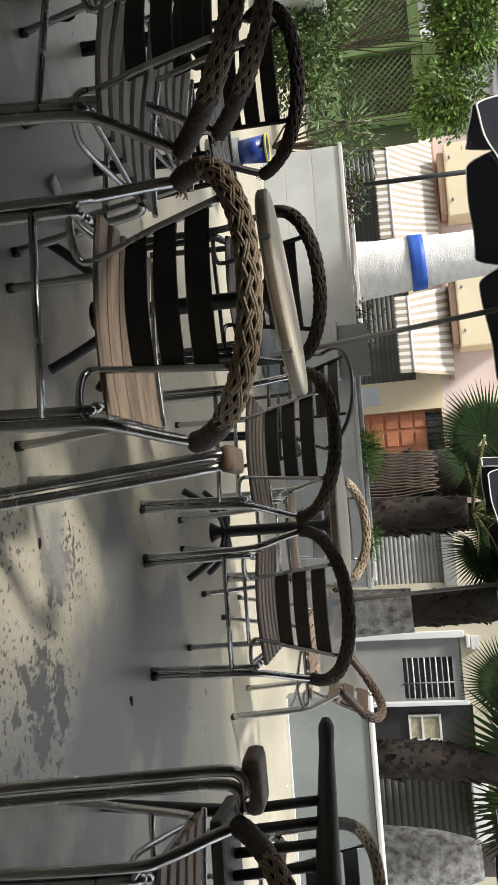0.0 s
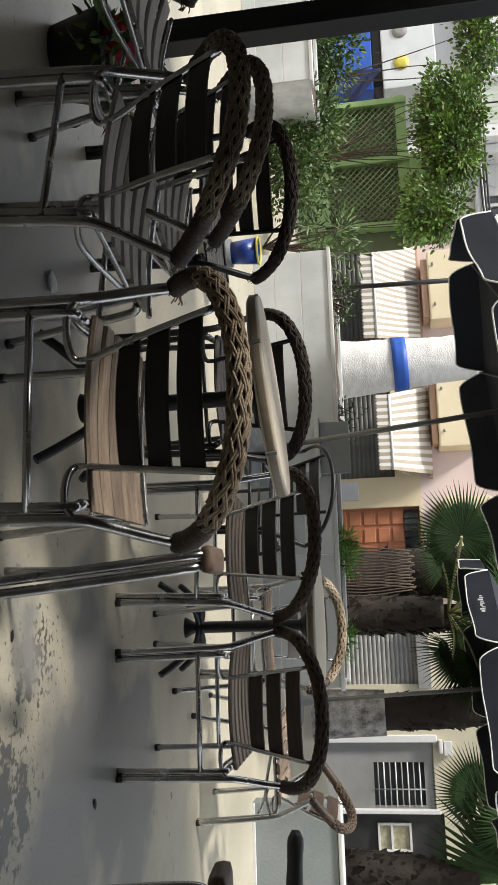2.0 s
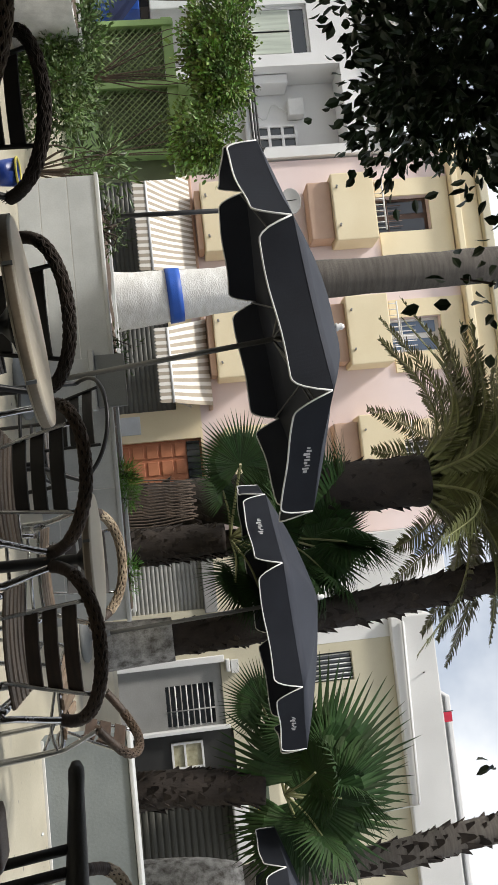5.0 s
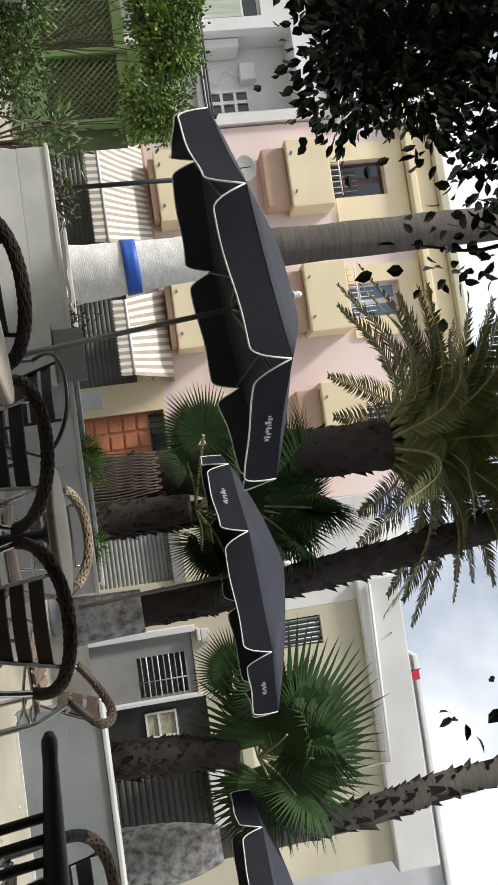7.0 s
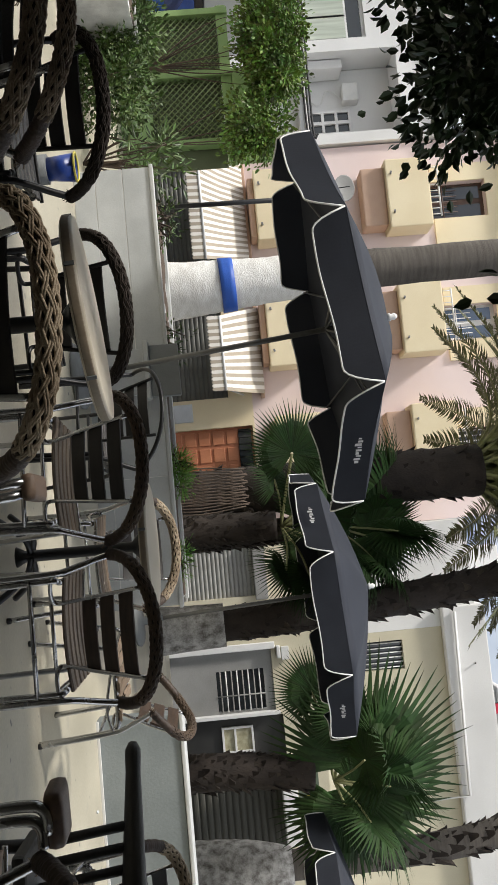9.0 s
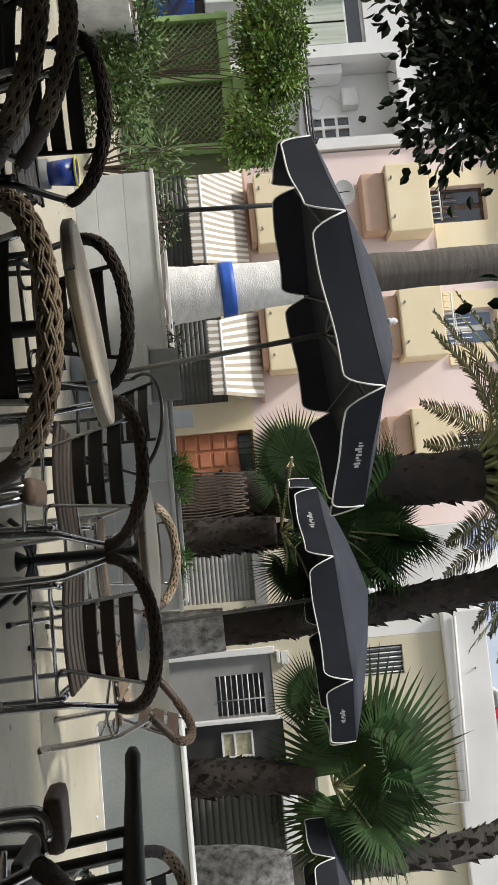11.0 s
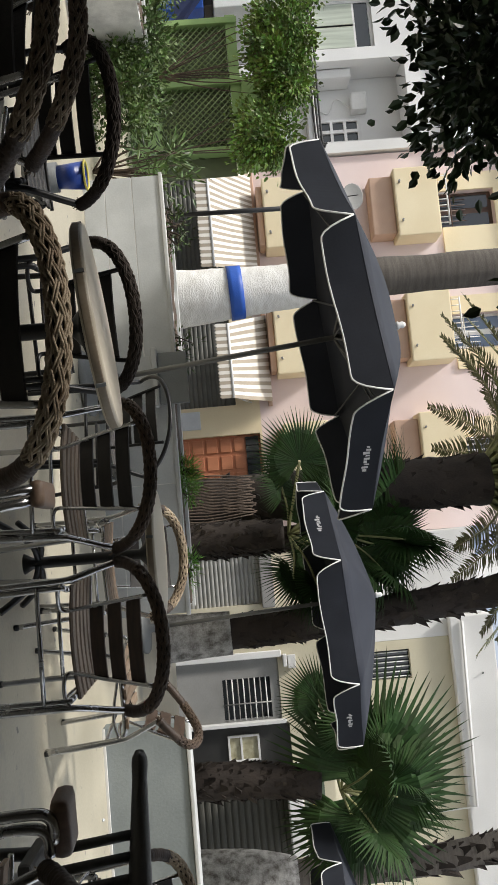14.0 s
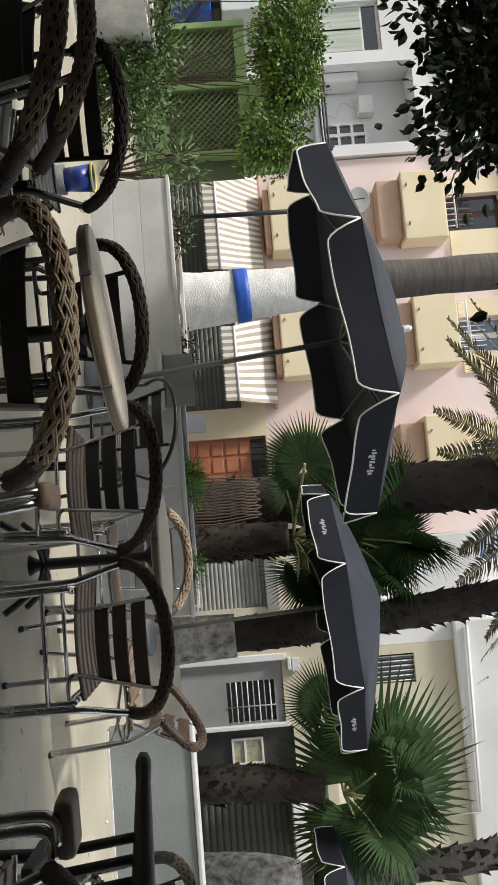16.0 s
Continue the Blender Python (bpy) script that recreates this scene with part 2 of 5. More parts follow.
# ---- pink house with yellow balconies ----
def balcony(parent, x0, x1, z, front, under=0.55):
    b = part("balcony", one(x0, x1, front - 0.72, front - 0.004, z, z + 1.0, 0.03), M_YELLOW, parent, "pale yellow rendered balcony parapet")
    part("soffit", one(x0 + 0.12, x1 - 0.12, front - 0.55, front - 0.003, z - under, z - 0.004, 0.03), M_TERRA, b, "terracotta coloured sloping bracket")
    rail = bmesh.new()
    for i in range(9):
        x = x0 + 0.25 + i * (x1 - x0 - 0.5) / 8
        tube(rail, [(x, front - 0.66, z + 1.0), (x, front - 0.66, z + 1.2)], 0.012, 5)
    tube(rail, [(x0 + 0.2, front - 0.66, z + 1.21), (x1 - 0.2, front - 0.66, z + 1.21)], 0.02, 6)
    part("railing", rail, M_FRAME, b, "white metal rail")
    for i in range(2):
        part("spout", pipe([(x0 + 0.35 + i * (x1 - x0 - 0.7), front - 0.72, z + 0.12), (x0 + 0.35 + i * (x1 - x0 - 0.7), front - 0.84, z + 0.1)], 0.025, 6), M_GREYWALL, b)


def wall_with_holes(x0, x1, y0, y1, z0, z1, holes):
    """A wall between y0 and y1 with rectangular openings (x0, x1, z0, z1) through it."""
    xs = sorted({x0, x1, *[h[0] for h in holes], *[h[1] for h in holes]})
    bm = bmesh.new()
    for a, b in zip(xs, xs[1:]):
        cuts = sorted((h[2], h[3]) for h in holes if h[0] < (a + b) / 2 < h[1])
        z = z0
        for c, d in cuts + [(z1, z1)]:
            if c > z:
                box(bm, a, b, y0, y1, z, c)
            z = max(z, d)
    bmesh.ops.remove_doubles(bm, verts=bm.verts, dist=0.0005)
    inner = [f for f in bm.faces if any(f is not k and (f.calc_center_median() - k.calc_center_median()).length < 0.001 for e in f.edges for k in e.link_faces)]
    bmesh.ops.delete(bm, geom=inner, context='FACES_ONLY')
    return bm


def shutter(parent, x0, x1, y, z0, z1, step, material, label):
    """A closed roller shutter of single laths in side guides."""
    s = part("shutter", one(x0, x1, y + 0.02, y + 0.035, z0, z1), material, parent, label)
    n = max(2, round((z1 - z0) / step))
    h = (z1 - z0) / n
    bm = bmesh.new()
    prof = [(0.0, 0.0), (-0.016, h * 0.25), (-0.02, h * 0.5), (-0.016, h * 0.75), (0.0, h * 0.93), (0.018, h * 0.93), (0.018, 0.0)]
    v = [[bm.verts.new((x, y + p, z)) for p, z in prof] for x in (x0 + 0.002, x1 - 0.002)]
    for k in range(7):
        bm.faces.new((v[0][k], v[0][(k + 1) % 7], v[1][(k + 1) % 7], v[1][k]))
    bm.faces.new(v[0][::-1])
    bm.faces.new(v[1])
    me = mesh_of("lath", bm, material)
    for k in range(n):
        ob = new("lath", me)
        ob.location, ob.parent = (0, 0, z0 + k * h), s
    return s


YF = 19.5
pink = thing("pink_house", "pink rendered house with yellow balconies and striped awnings", "house")
doors = [(-7.68, -6.78, 5.75, 7.92), (-4.67, -3.82, 5.75, 7.85), (-1.75, -0.9, 5.75, 7.9), (-7.55, -6.85, 2.75, 4.35), (-4.6, -3.9, 2.75, 4.35), (-1.7, -1.0, 2.75, 4.35)]
shops = [(-8.9, -6.2, -0.6, 1.35), (-5.3, -2.95, -0.6, 1.35), (-2.26, -1.0, STREET, 1.85)]
part("wall", wall_with_holes(-8.75, 0.3, YF, YF + 0.35, 1.9, 8.45, [d for d in doors]), M_PINK, pink, "pale pink rendered upper wall")
part("wall", wall_with_holes(-9.4, 0.3, YF - 0.02, YF + 0.35, STREET, 1.9, shops), M_YELLOW, pink, "yellow rendered ground floor wall")
for xa, xb, z0 in ((-8.2, -6.1, 6.42), (-5.2, -3.3, 6.42), (-2.3, -0.3, 6.42)):
    part("surround", wall_with_holes(xa + 0.1, xb - 0.05, YF - 0.06, YF - 0.003, z0 + 0.2, 8.42, [(d[0], d[1], d[2], d[3]) for d in doors if d[0] > xa and d[1] < xb and d[2] > 5]), M_YELLOW, pink, "yellow rendered door surround")
part("wall", one(-8.75, 0.3, YF + 0.36, YF + 9, STREET, 8.4), M_PINK, pink)
for a, b, c, d, k in ((8.45, 8.62, 0.30, 0, M_YELLOW), (8.624, 9.1, 0.16, 0, M_YELLOW), (9.104, 9.32, 0.34, 0, M_CREAM)):
    part("cornice", one(-8.95, 0.35, YF - c, YF + 0.6, a, b, 0.03), k, pink, "yellow moulded cornice")
for x in (-8.6, -8.35):
    part("ornament", lathe(bmesh.new(), [(0.12, 9.32), (0.16, 9.4), (0.10, 9.5), (0.17, 9.62), (0.05, 9.74)], 10, x, YF + 0.1), M_STONEC, pink, "weathered stone roof ornament")
for x in (-8.06, -5.12, -2.34):
    balcony(pink, x, x + 1.62, 5.42, YF)
    balcony(pink, x, x + 1.66, 2.36, YF, 0.14)
for i, d in enumerate(doors):
    w = part("door", one(d[0], d[1], YF + 0.2, YF + 0.25, d[2], d[3]), M_WOODDARK if i in (0, 2) else M_FRAME, pink, "dark brown wooden balcony door" if i in (0, 2) else "white framed balcony door")
    for k in range(2):
        a = d[0] + 0.07 + k * (d[1] - d[0]) / 2
        part("pane", one(a, a + (d[1] - d[0]) / 2 - 0.14, YF + 0.18, YF + 0.2, d[2] + 0.2, d[3] - 0.1), M_GLASSB if i == 1 else M_GLASS, w)
    bars = bmesh.new()
    for k in range(7):
        x = d[0] + 0.06 + k * (d[1] - d[0] - 0.12) / 6
        tube(bars, [(x, YF + 0.1, d[2]), (x, YF + 0.1, d[2] + (1.5 if i < 3 else 1.6))], 0.012, 5)
    tube(bars, [(d[0], YF + 0.1, d[2] + 1.15), (d[1], YF + 0.1, d[2] + 1.15)], 0.016, 5)
    part("bars", bars, M_FRAME if i != 0 else M_WOODDARK, w)
for x0, x1 in ((-8.9, -6.2), (-5.3, -2.95)):
    shutter(pink, x0, x1, YF + 0.12, -0.6, 1.35, 0.11, M_DSHUTTER, "closed grey roller shutter")
    part("lintel", one(x0 - 0.1, x1 + 0.1, YF - 0.14, YF - 0.024, 2.1, 2.2, 0.02), M_TERRA, pink, "brown awning cassette")
rd = part("door", one(-2.26, -1.0, YF + 0.15, YF + 0.21, STREET, 1.85, 0.01), M_REDDOOR, pink, "red-brown panelled wooden street door")
for i in range(3):
    for k in range(8):
        x, z = -2.2 + i * 0.4, STREET + 0.15 + k * 0.325
        part("panel", one(x, x + 0.32, YF + 0.12, YF + 0.15, z, z + 0.26, 0.012), M_REDDOOR, rd)
tr = part("transom", one(-2.2, -1.06, YF + 0.09, YF + 0.118, 1.5, 1.8), M_GLASS, rd, "dark barred transom window")
for k in range(8):
    part("bar", pipe([(-2.15 + k * 0.15, YF + 0.07, 1.5), (-2.15 + k * 0.15, YF + 0.07, 1.8)], 0.012, 5), M_IRON, tr)
part("notice", one(-2.86, -2.44, YF - 0.06, YF - 0.024, 0.02, 0.5, 0.01), M_SIGNW, pink, "framed white notice on the wall")
part("meter_box", one(-2.9, -2.4, YF - 0.05, YF - 0.024, -0.35, -0.1, 0.01), M_YELLOW, pink)


def awning(x0, x1, t0, t1, zlow, ztop, out):
    """A sloping striped cloth with a hanging scalloped edge."""
    aw = thing("shop_awning", "white and tan striped fabric awning pulled out over a shop", "awning", "shop awnings")
    n = round((x1 - x0) / 0.075)
    cloth, val = bmesh.new(), bmesh.new()
    for i in range(n):
        a, b = x0 + i * (x1 - x0) / n, x0 + (i + 1) * (x1 - x0) / n
        sag = 0.03 * math.sin(i * 0.9)
        top, low = (YF - 0.15, ztop), (YF - out, zlow)
        ta, tb = t0 + i * (t1 - t0) / n, t0 + (i + 1) * (t1 - t0) / n
        rows = [(ta, top[0], top[1]), (tb, top[0], top[1])], [((a + ta) / 2, (top[0] + low[0]) / 2, (top[1] + low[1]) / 2 - 0.06), ((b + tb) / 2, (top[0] + low[0]) / 2, (top[1] + low[1]) / 2 - 0.06)], [(a, low[0], low[1]), (b, low[0], low[1])]
        for r0, r1 in zip(rows, rows[1:]):
            add_faces(cloth, [r0[0], r0[1], r1[1], r1[0]], [(0, 1, 2, 3)], i % 2)
        add_faces(val, [(a, low[0], low[1]), (b, low[0], low[1]), (b, low[0] - 0.03, low[1] - 0.26), ((a + b) / 2, low[0] - 0.03, low[1] - 0.3), (a, low[0] - 0.03, low[1] - 0.26)], [(0, 1, 2, 3, 4)], i % 2)
    for bm in (cloth, val):
        bmesh.ops.remove_doubles(bm, verts=bm.verts, dist=0.001)
        bmesh.ops.solidify(bm, geom=bm.faces, thickness=0.006)
    part("cloth", cloth, (M_AWNW, M_AWNT), aw)
    part("valance", val, (M_AWNW, M_AWNT), aw, "striped hanging valance")
    part("front_bar", pipe([(x0, YF - out, zlow), (x1, YF - out, zlow)], 0.03, 8), M_FRAME, aw)
    for x in (x0 + 0.1, x1 - 0.1):
        part("arm", pipe([(x, YF - 0.1, ztop - 0.5), (x, YF - out * 0.6, zlow + 0.1), (x, YF - out, zlow)], 0.025, 6), M_FRAME, aw)


awning(-8.62, -5.78, -8.6, -6.12, 1.12, 2.13, 1.6)
awning(-4.5, -2.87, -4.98, -2.95, 1.3, 2.2, 1.6)

# ---- white house with windows on the upper floor ----
YW = 17.0
wh = thing("white_house", "white rendered house with sliding windows and a service balcony", "house", "", away(1.14))
whole = [(-12.25, -11.35, 3.55, 4.95), (-11.15, -10.02, 3.62, 4.92), (-9.75, -7.95, 3.55, 5.5), (-13.6, -12.7, 3.6, 4.9)]
part("wall", wall_with_holes(-16, -7.72, YW, YW + 0.3, STREET, 6.2, whole), M_WHITE, wh)
part("wall", one(-16, -9.8, YW + 0.31, YW + 6, STREET, 6.15), M_WHITE, wh)
part("wall", one(-9.79, -7.72, YW + 0.9, YW + 6, STREET, 6.15), M_WHITE, wh, "white back wall of the balcony")
part("slab", one(-9.79, -7.73, YW + 0.31, YW + 0.89, 3.35, 3.54), M_WHITE, wh)
part("slab", one(-9.79, -7.73, YW + 0.31, YW + 0.89, 5.51, 6.1), M_WHITE, wh)
part("parapet", one(-16.1, -7.6, YW - 0.12, YW + 6, 6.2, 6.5, 0.04), M_WHITE, wh)
part("ledge", one(-14, -7.74, YW - 0.25, YW - 0.003, 3.3, 3.42, 0.03), M_WHITE, wh, "narrow projecting ledge")
for i, (a, b, c, d) in enumerate(whole[:2] + whole[3:]):
    w = part("window", wall_with_holes(a, b, YW + 0.1, YW + 0.17, c, d, [(a + 0.06, (a + b) / 2 - 0.02, c + 0.06, d - 0.4), ((a + b) / 2 + 0.02, b - 0.06, c + 0.06, d - 0.4), (a + 0.06, b - 0.06, d - 0.36, d - 0.06)]), M_FRAME, wh, "white aluminium sliding window")
    part("pane", one(a + 0.06, b - 0.06, YW + 0.13, YW + 0.14, c + 0.06, d - 0.06), M_GLASS, w)
    if i == 1:
        part("curtain", one(a + 0.07, b - 0.07, YW + 0.10, YW + 0.128, c + 0.06, d - 0.4), M_CURTAIN, w, "pale green curtain")
    part("sill", one(a - 0.05, b + 0.05, YW - 0.1, YW + 0.05, c - 0.06, c - 0.003, 0.01), M_WHITE, w)
bw = part("window", wall_with_holes(-8.85, -8.05, YW + 0.82, YW + 0.88, 3.62, 4.6, [(-8.8 + i * 0.26, -8.8 + i * 0.26 + 0.19, 3.68 + k * 0.3, 3.68 + k * 0.3 + 0.24) for i in range(3) for k in range(3)]), M_FRAME, wh, "white small-paned kitchen window")
part("pane", one(-8.85, -8.05, YW + 0.881, YW + 0.895, 3.62, 4.6), M_GLASS, bw)
part("divider", one(-9.75, -9.55, YW + 0.32, YW + 0.85, 3.55, 4.4, 0.02), M_WHITE, wh)
ac = part("air_conditioner", one(-9.35, -8.95, YW + 0.6, YW + 0.89, 4.4, 4.75, 0.03), M_AC, wh, "white boxy water heater on the balcony wall")
part("pipe", pipe([(-9.1, YW + 0.8, 4.4), (-9.3, YW + 0.8, 4.1), (-9.0, YW + 0.85, 3.9), (-9.2, YW + 0.85, 3.6)], 0.015, 6, 20), M_AC, ac)

# ---- cream and white house with shops ----
YR = 17.0
cr = thing("cream_house", "cream and white rendered house with ground-floor shutters", "house")
rholes = [(0.36, 1.42, -0.6, 1.52), (2.45, 3.72, STREET, 1.7), (3.74, 4.6, STREET, 1.83), (4.85, 6.6, -0.6, 1.72)]
part("wall", wall_with_holes(0.31, 8.0, YR, YR + 0.3, STREET, 2.6, rholes), M_CREAM, cr, "cream rendered ground floor wall")
part("jamb", one(2.34, 2.47, YR - 0.08, YR + 0.1, STREET, 1.78, 0.015), M_WHITE, cr, "white painted jamb")
part("jamb", one(3.66, 3.735, YR - 0.08, YR + 0.1, STREET, 1.78, 0.015), M_WHITE, cr)
shutter(cr, 0.36, 1.42, YR + 0.1, -0.6, 1.52, 0.085, M_SHUTTER, "closed galvanised roller shutter")
part("shutter_box", one(0.3, 1.5, YR - 0.1, YR - 0.004, 1.5, 1.75, 0.02), M_GREYWALL, cr)
wd = part("door_panel", wall_with_holes(2.474, 3.656, YR + 0.05, YR + 0.12, STREET, 1.7, [(2.84, 3.62, 0.58, 1.52)]), M_GREYWALL, cr, "grey metal shop front panel")
part("pane", one(2.84, 3.62, YR + 0.13, YR + 0.15, 0.58, 1.52), M_GLASS, wd)
for k in range(8):
    part("bar", pipe([(2.84, YR + 0.04, 0.66 + k * 0.11), (3.62, YR + 0.04, 0.66 + k * 0.11)], 0.014, 5), M_FRAME if k % 2 else M_GREYWALL, wd)
part("bar", pipe([(3.32, YR + 0.035, 0.58), (3.32, YR + 0.035, 1.52)], 0.014, 5), M_GREYWALL, wd)
dd = part("door", one(3.742, 4.6, YR + 0.12, YR + 0.18, STREET, 1.83), M_DARKDOOR, cr, "black metal door")
wf = part("window_frame", wall_with_holes(3.92, 4.42, YR + 0.06, YR + 0.117, 0.6, 1.22, [(3.96, 4.38, 0.64, 0.84), (3.96, 4.38, 0.88, 1.18)]), M_FRAME, dd, "white framed poster window")
part("poster", one(3.93, 4.41, YR + 0.09, YR + 0.112, 0.61, 1.21), M_POSTER, wf, "faded beige poster")
shutter(cr, 4.85, 6.6, YR + 0.1, -0.6, 1.72, 0.13, M_GARAGE, "closed olive-grey garage shutter")
part("meter_box", one(2.45, 2.7, YR - 0.1, YR - 0.003, 1.9, 2.05, 0.01), M_AC, cr)
part("lamp_box", one(2.42, 2.66, YR - 0.14, YR - 0.004, 1.0 + 0.8, 1.98 - 0.1, 0.02), M_AC, cr)
part("canopy", one(4.5, 6.05, YR - 0.6, YR - 0.004, 1.66, 1.94, 0.02), M_WHITE, cr, "white projecting canopy over the shop")
sg = part("sign_board", one(4.55, 5.95, YR - 0.5, YR - 0.44, 1.96, 2.36, 0.01), M_SIGNG, cr, "dark green shop sign with yellow letters")
for word, x in (("IRA", 4.68), ("UPTI", 5.15)):
    fc = bpy.data.curves.new("lettering", 'FONT')
    fc.body, fc.size, fc.extrude = word, 0.29, 0.01
    tmp = new("lettering", fc)
    tmp.matrix_basis = pose(x, YR - 0.512, 2.05, 90, 0, 0)
    bpy.context.view_layer.update()
    me = bpy.data.meshes.new_from_object(tmp.evaluated_get(bpy.context.evaluated_depsgraph_get()))
    bpy.data.objects.remove(tmp)
    tx = new("lettering", me)
    me.materials.append(M_SIGNY)
    tx.matrix_basis, tx.parent = pose(x, YR - 0.512, 2.05, 90, 0, 0), sg
part("wall", one(0.31, 2.5, YR + 1, YR + 8, 2.604, 6.1), M_WHITE, cr, "white upper wall")
part("wall", wall_with_holes(2.505, 8.0, YR + 1, YR + 1.3, 2.604, 5.35, [(2.7, 3.3, 3.5, 4.5)]), M_CREAM, cr, "ochre upper wall")
uw = part("window", one(2.7, 3.3, YR + 1.15, YR + 1.2, 3.5, 4.5), M_GLASS, cr, "dark window behind white bars")
for k in range(6):
    part("bar", pipe([(2.75 + k * 0.1, YR + 1.05, 3.5), (2.75 + k * 0.1, YR + 1.05, 4.5)], 0.012, 5), M_FRAME, uw)
part("parapet", one(2.1, 8.2, YR + 0.8, YR + 8, 5.354, 6.25, 0.03), M_WHITE, cr, "white roof parapet")
part("wall", one(2.51, 8, YR + 1.32, YR + 8, 2.61, 5.34), M_CREAM, cr)
part("roof", one(0.31, 8.0, YR + 0.31, YR + 1.0 - 0.005, 2.45, 2.6), M_WHITE, cr)
part("downpipe", pipe([(2.2, YR + 0.75, 5.6), (5.9, YR + 0.75, 5.5), (5.95, YR + 0.75, 4.0)], 0.03, 6), M_WHITE, cr)
part("aerial", pipe([(3.3, YR + 1.1, 5.7), (3.3, YR + 0.95, 6.0), (3.28, YR + 0.7, 5.9)], 0.015, 5), M_IRON, cr)
part("chimney", one(1.0, 1.7, YR + 2.5, YR + 3.2, 6.1, 7.2, 0.03), M_WHITE, cr)
fl = thing("roof_flag", "small red flag on a thin pole on a roof", "flag")
part("pole", pipe([(4.3, YR + 1.5, 6.25), (4.3, YR + 1.5, 6.66)], 0.012, 5), M_IRON, fl)
part("cloth", one(4.31, 4.52, YR + 1.49, YR + 1.5, 6.44, 6.62), M_RED, fl)
far = thing("far_house", "distant pale grey house behind the roofs", "house")
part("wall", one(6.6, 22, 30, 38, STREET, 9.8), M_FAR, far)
part("roof", one(6.4, 22.2, 29.8, 38.2, 9.81, 10.0, 0.05), M_WHITE, far)
side = thing("white_block", "plain white apartment block between the trees", "house")
part("wall", one(0.32, 2.0, 26, 34, STREET, 8.3), M_WHITE, side)
for i in range(2):
    w = part("window", one(0.6 + i * 0.7, 1.0 + i * 0.7, 25.94, 25.996, 6.6, 7.5), M_FRAME, side)
    part("pane", one(0.65 + i * 0.7, 0.95 + i * 0.7, 25.92, 25.94, 6.65, 7.45), M_GLASS, w)
for i in range(3):
    line = [Vector((-15.9, YW - 0.29, 3.62 + 0.1 * i)), Vector((-13, YW - 0.29, 3.5 + 0.07 * i)), Vector((-8.2, YW - 0.29, 3.43 + 0.06 * i)), Vector((-7.8, YW - 0.29, 3.55 + 0.05 * i))]
    cb = thing("wall_cable", "black electric cable strung along the white house", "cable", "wall cables", away(1.14))
    part("strand", pipe(line, 0.024, 5, 24), M_CABLE, cb)
dish = thing("satellite_dish", "grey mesh satellite dish on a balcony wall", "satellite dish")
dm = bmesh.new()
lathe(dm, [(0.005, 0), (0.15, 0.015), (0.28, 0.06), (0.3, 0.075), (0.28, 0.07), (0.15, 0.03), (0.006, 0.02)], 20)
dd2 = part("reflector", dm, M_GREYWALL, dish)
part("arm", pipe([(0, -0.25, 0.03), (0, -0.05, 0.35)], 0.012, 5), M_IRON, dish)
part("mount", pipe([(0, 0, 0), (0, -0.1, -0.25), (0, -0.12, -0.58)], 0.02, 6), M_IRON, dish)
dish.matrix_basis = pose(-7.49, 18.9, 4.41, 62, 0, 15)

# ---- terrace boundary planters ----
M_TILE = mat("grey_stone_tile", (0.56, 0.58, 0.585), 0.5, col2=(0.44, 0.46, 0.465), scale=3, fine=70, bump=0.1, vary=0.06)
M_GROUT = mat("pale_grout", (0.78, 0.78, 0.76), 0.8, scale=8)
M_COPING = mat("white_coping", (0.56, 0.57, 0.56), 0.6, col2=(0.44, 0.45, 0.44), scale=4)
M_SOIL = mat("dry_soil", (0.10, 0.07, 0.05), 0.95, scale=8, bump=0.6)
M_SLATE = mat("dark_grey_slab", (0.22, 0.23, 0.23), 0.6, col2=(0.17, 0.18, 0.18), scale=4)


def planter(x0, x1, y, h, tile_w, depth=0.75, name_label="low planter wall clad in large grey stone tiles"):
    p = thing("planter_wall", name_label, "planter", "terrace planters")
    part("core", one(x0 + 0.01, x1 - 0.01, y + 0.003, y + depth, 0, h - 0.035), M_GROUT, p)
    n = max(1, round((x1 - x0) / tile_w))
    w = (x1 - x0) / n
    for r in range(3):
        z0, z1 = max(0, h - 0.03 - 0.245 * (r + 1)), h - 0.03 - 0.245 * r
        for i in range(n):
            part("tile", one(x0 + i * w + 0.004, x0 + (i + 1) * w - 0.004, y, y + 0.02, z0 + 0.004, z1 - 0.004, 0.002), M_TILE, p)
    part("coping", one(x0 - 0.02, x1 + 0.02, y - 0.015, y + 0.12, h - 0.032, h, 0.006), M_COPING, p, "pale stone coping")
    part("coping", one(x0 - 0.02, x1 + 0.02, y + depth - 0.1, y + depth + 0.02, h - 0.032, h, 0.006), M_COPING, p)
    bed = bmesh.new()
    bmesh.ops.create_grid(bed, x_segments=24, y_segments=8, size=0.5)
    for v in bed.verts:
        v.co = Vector((x0 + 0.03 + (v.co.x + 0.5) * (x1 - x0 - 0.06), y + 0.125 + (v.co.y + 0.5) * (depth - 0.24), h - 0.03 + 0.02 * noise.noise(v.co * 9)))
    part("soil", bed, M_SOIL, p, "dry dark soil")
    return p


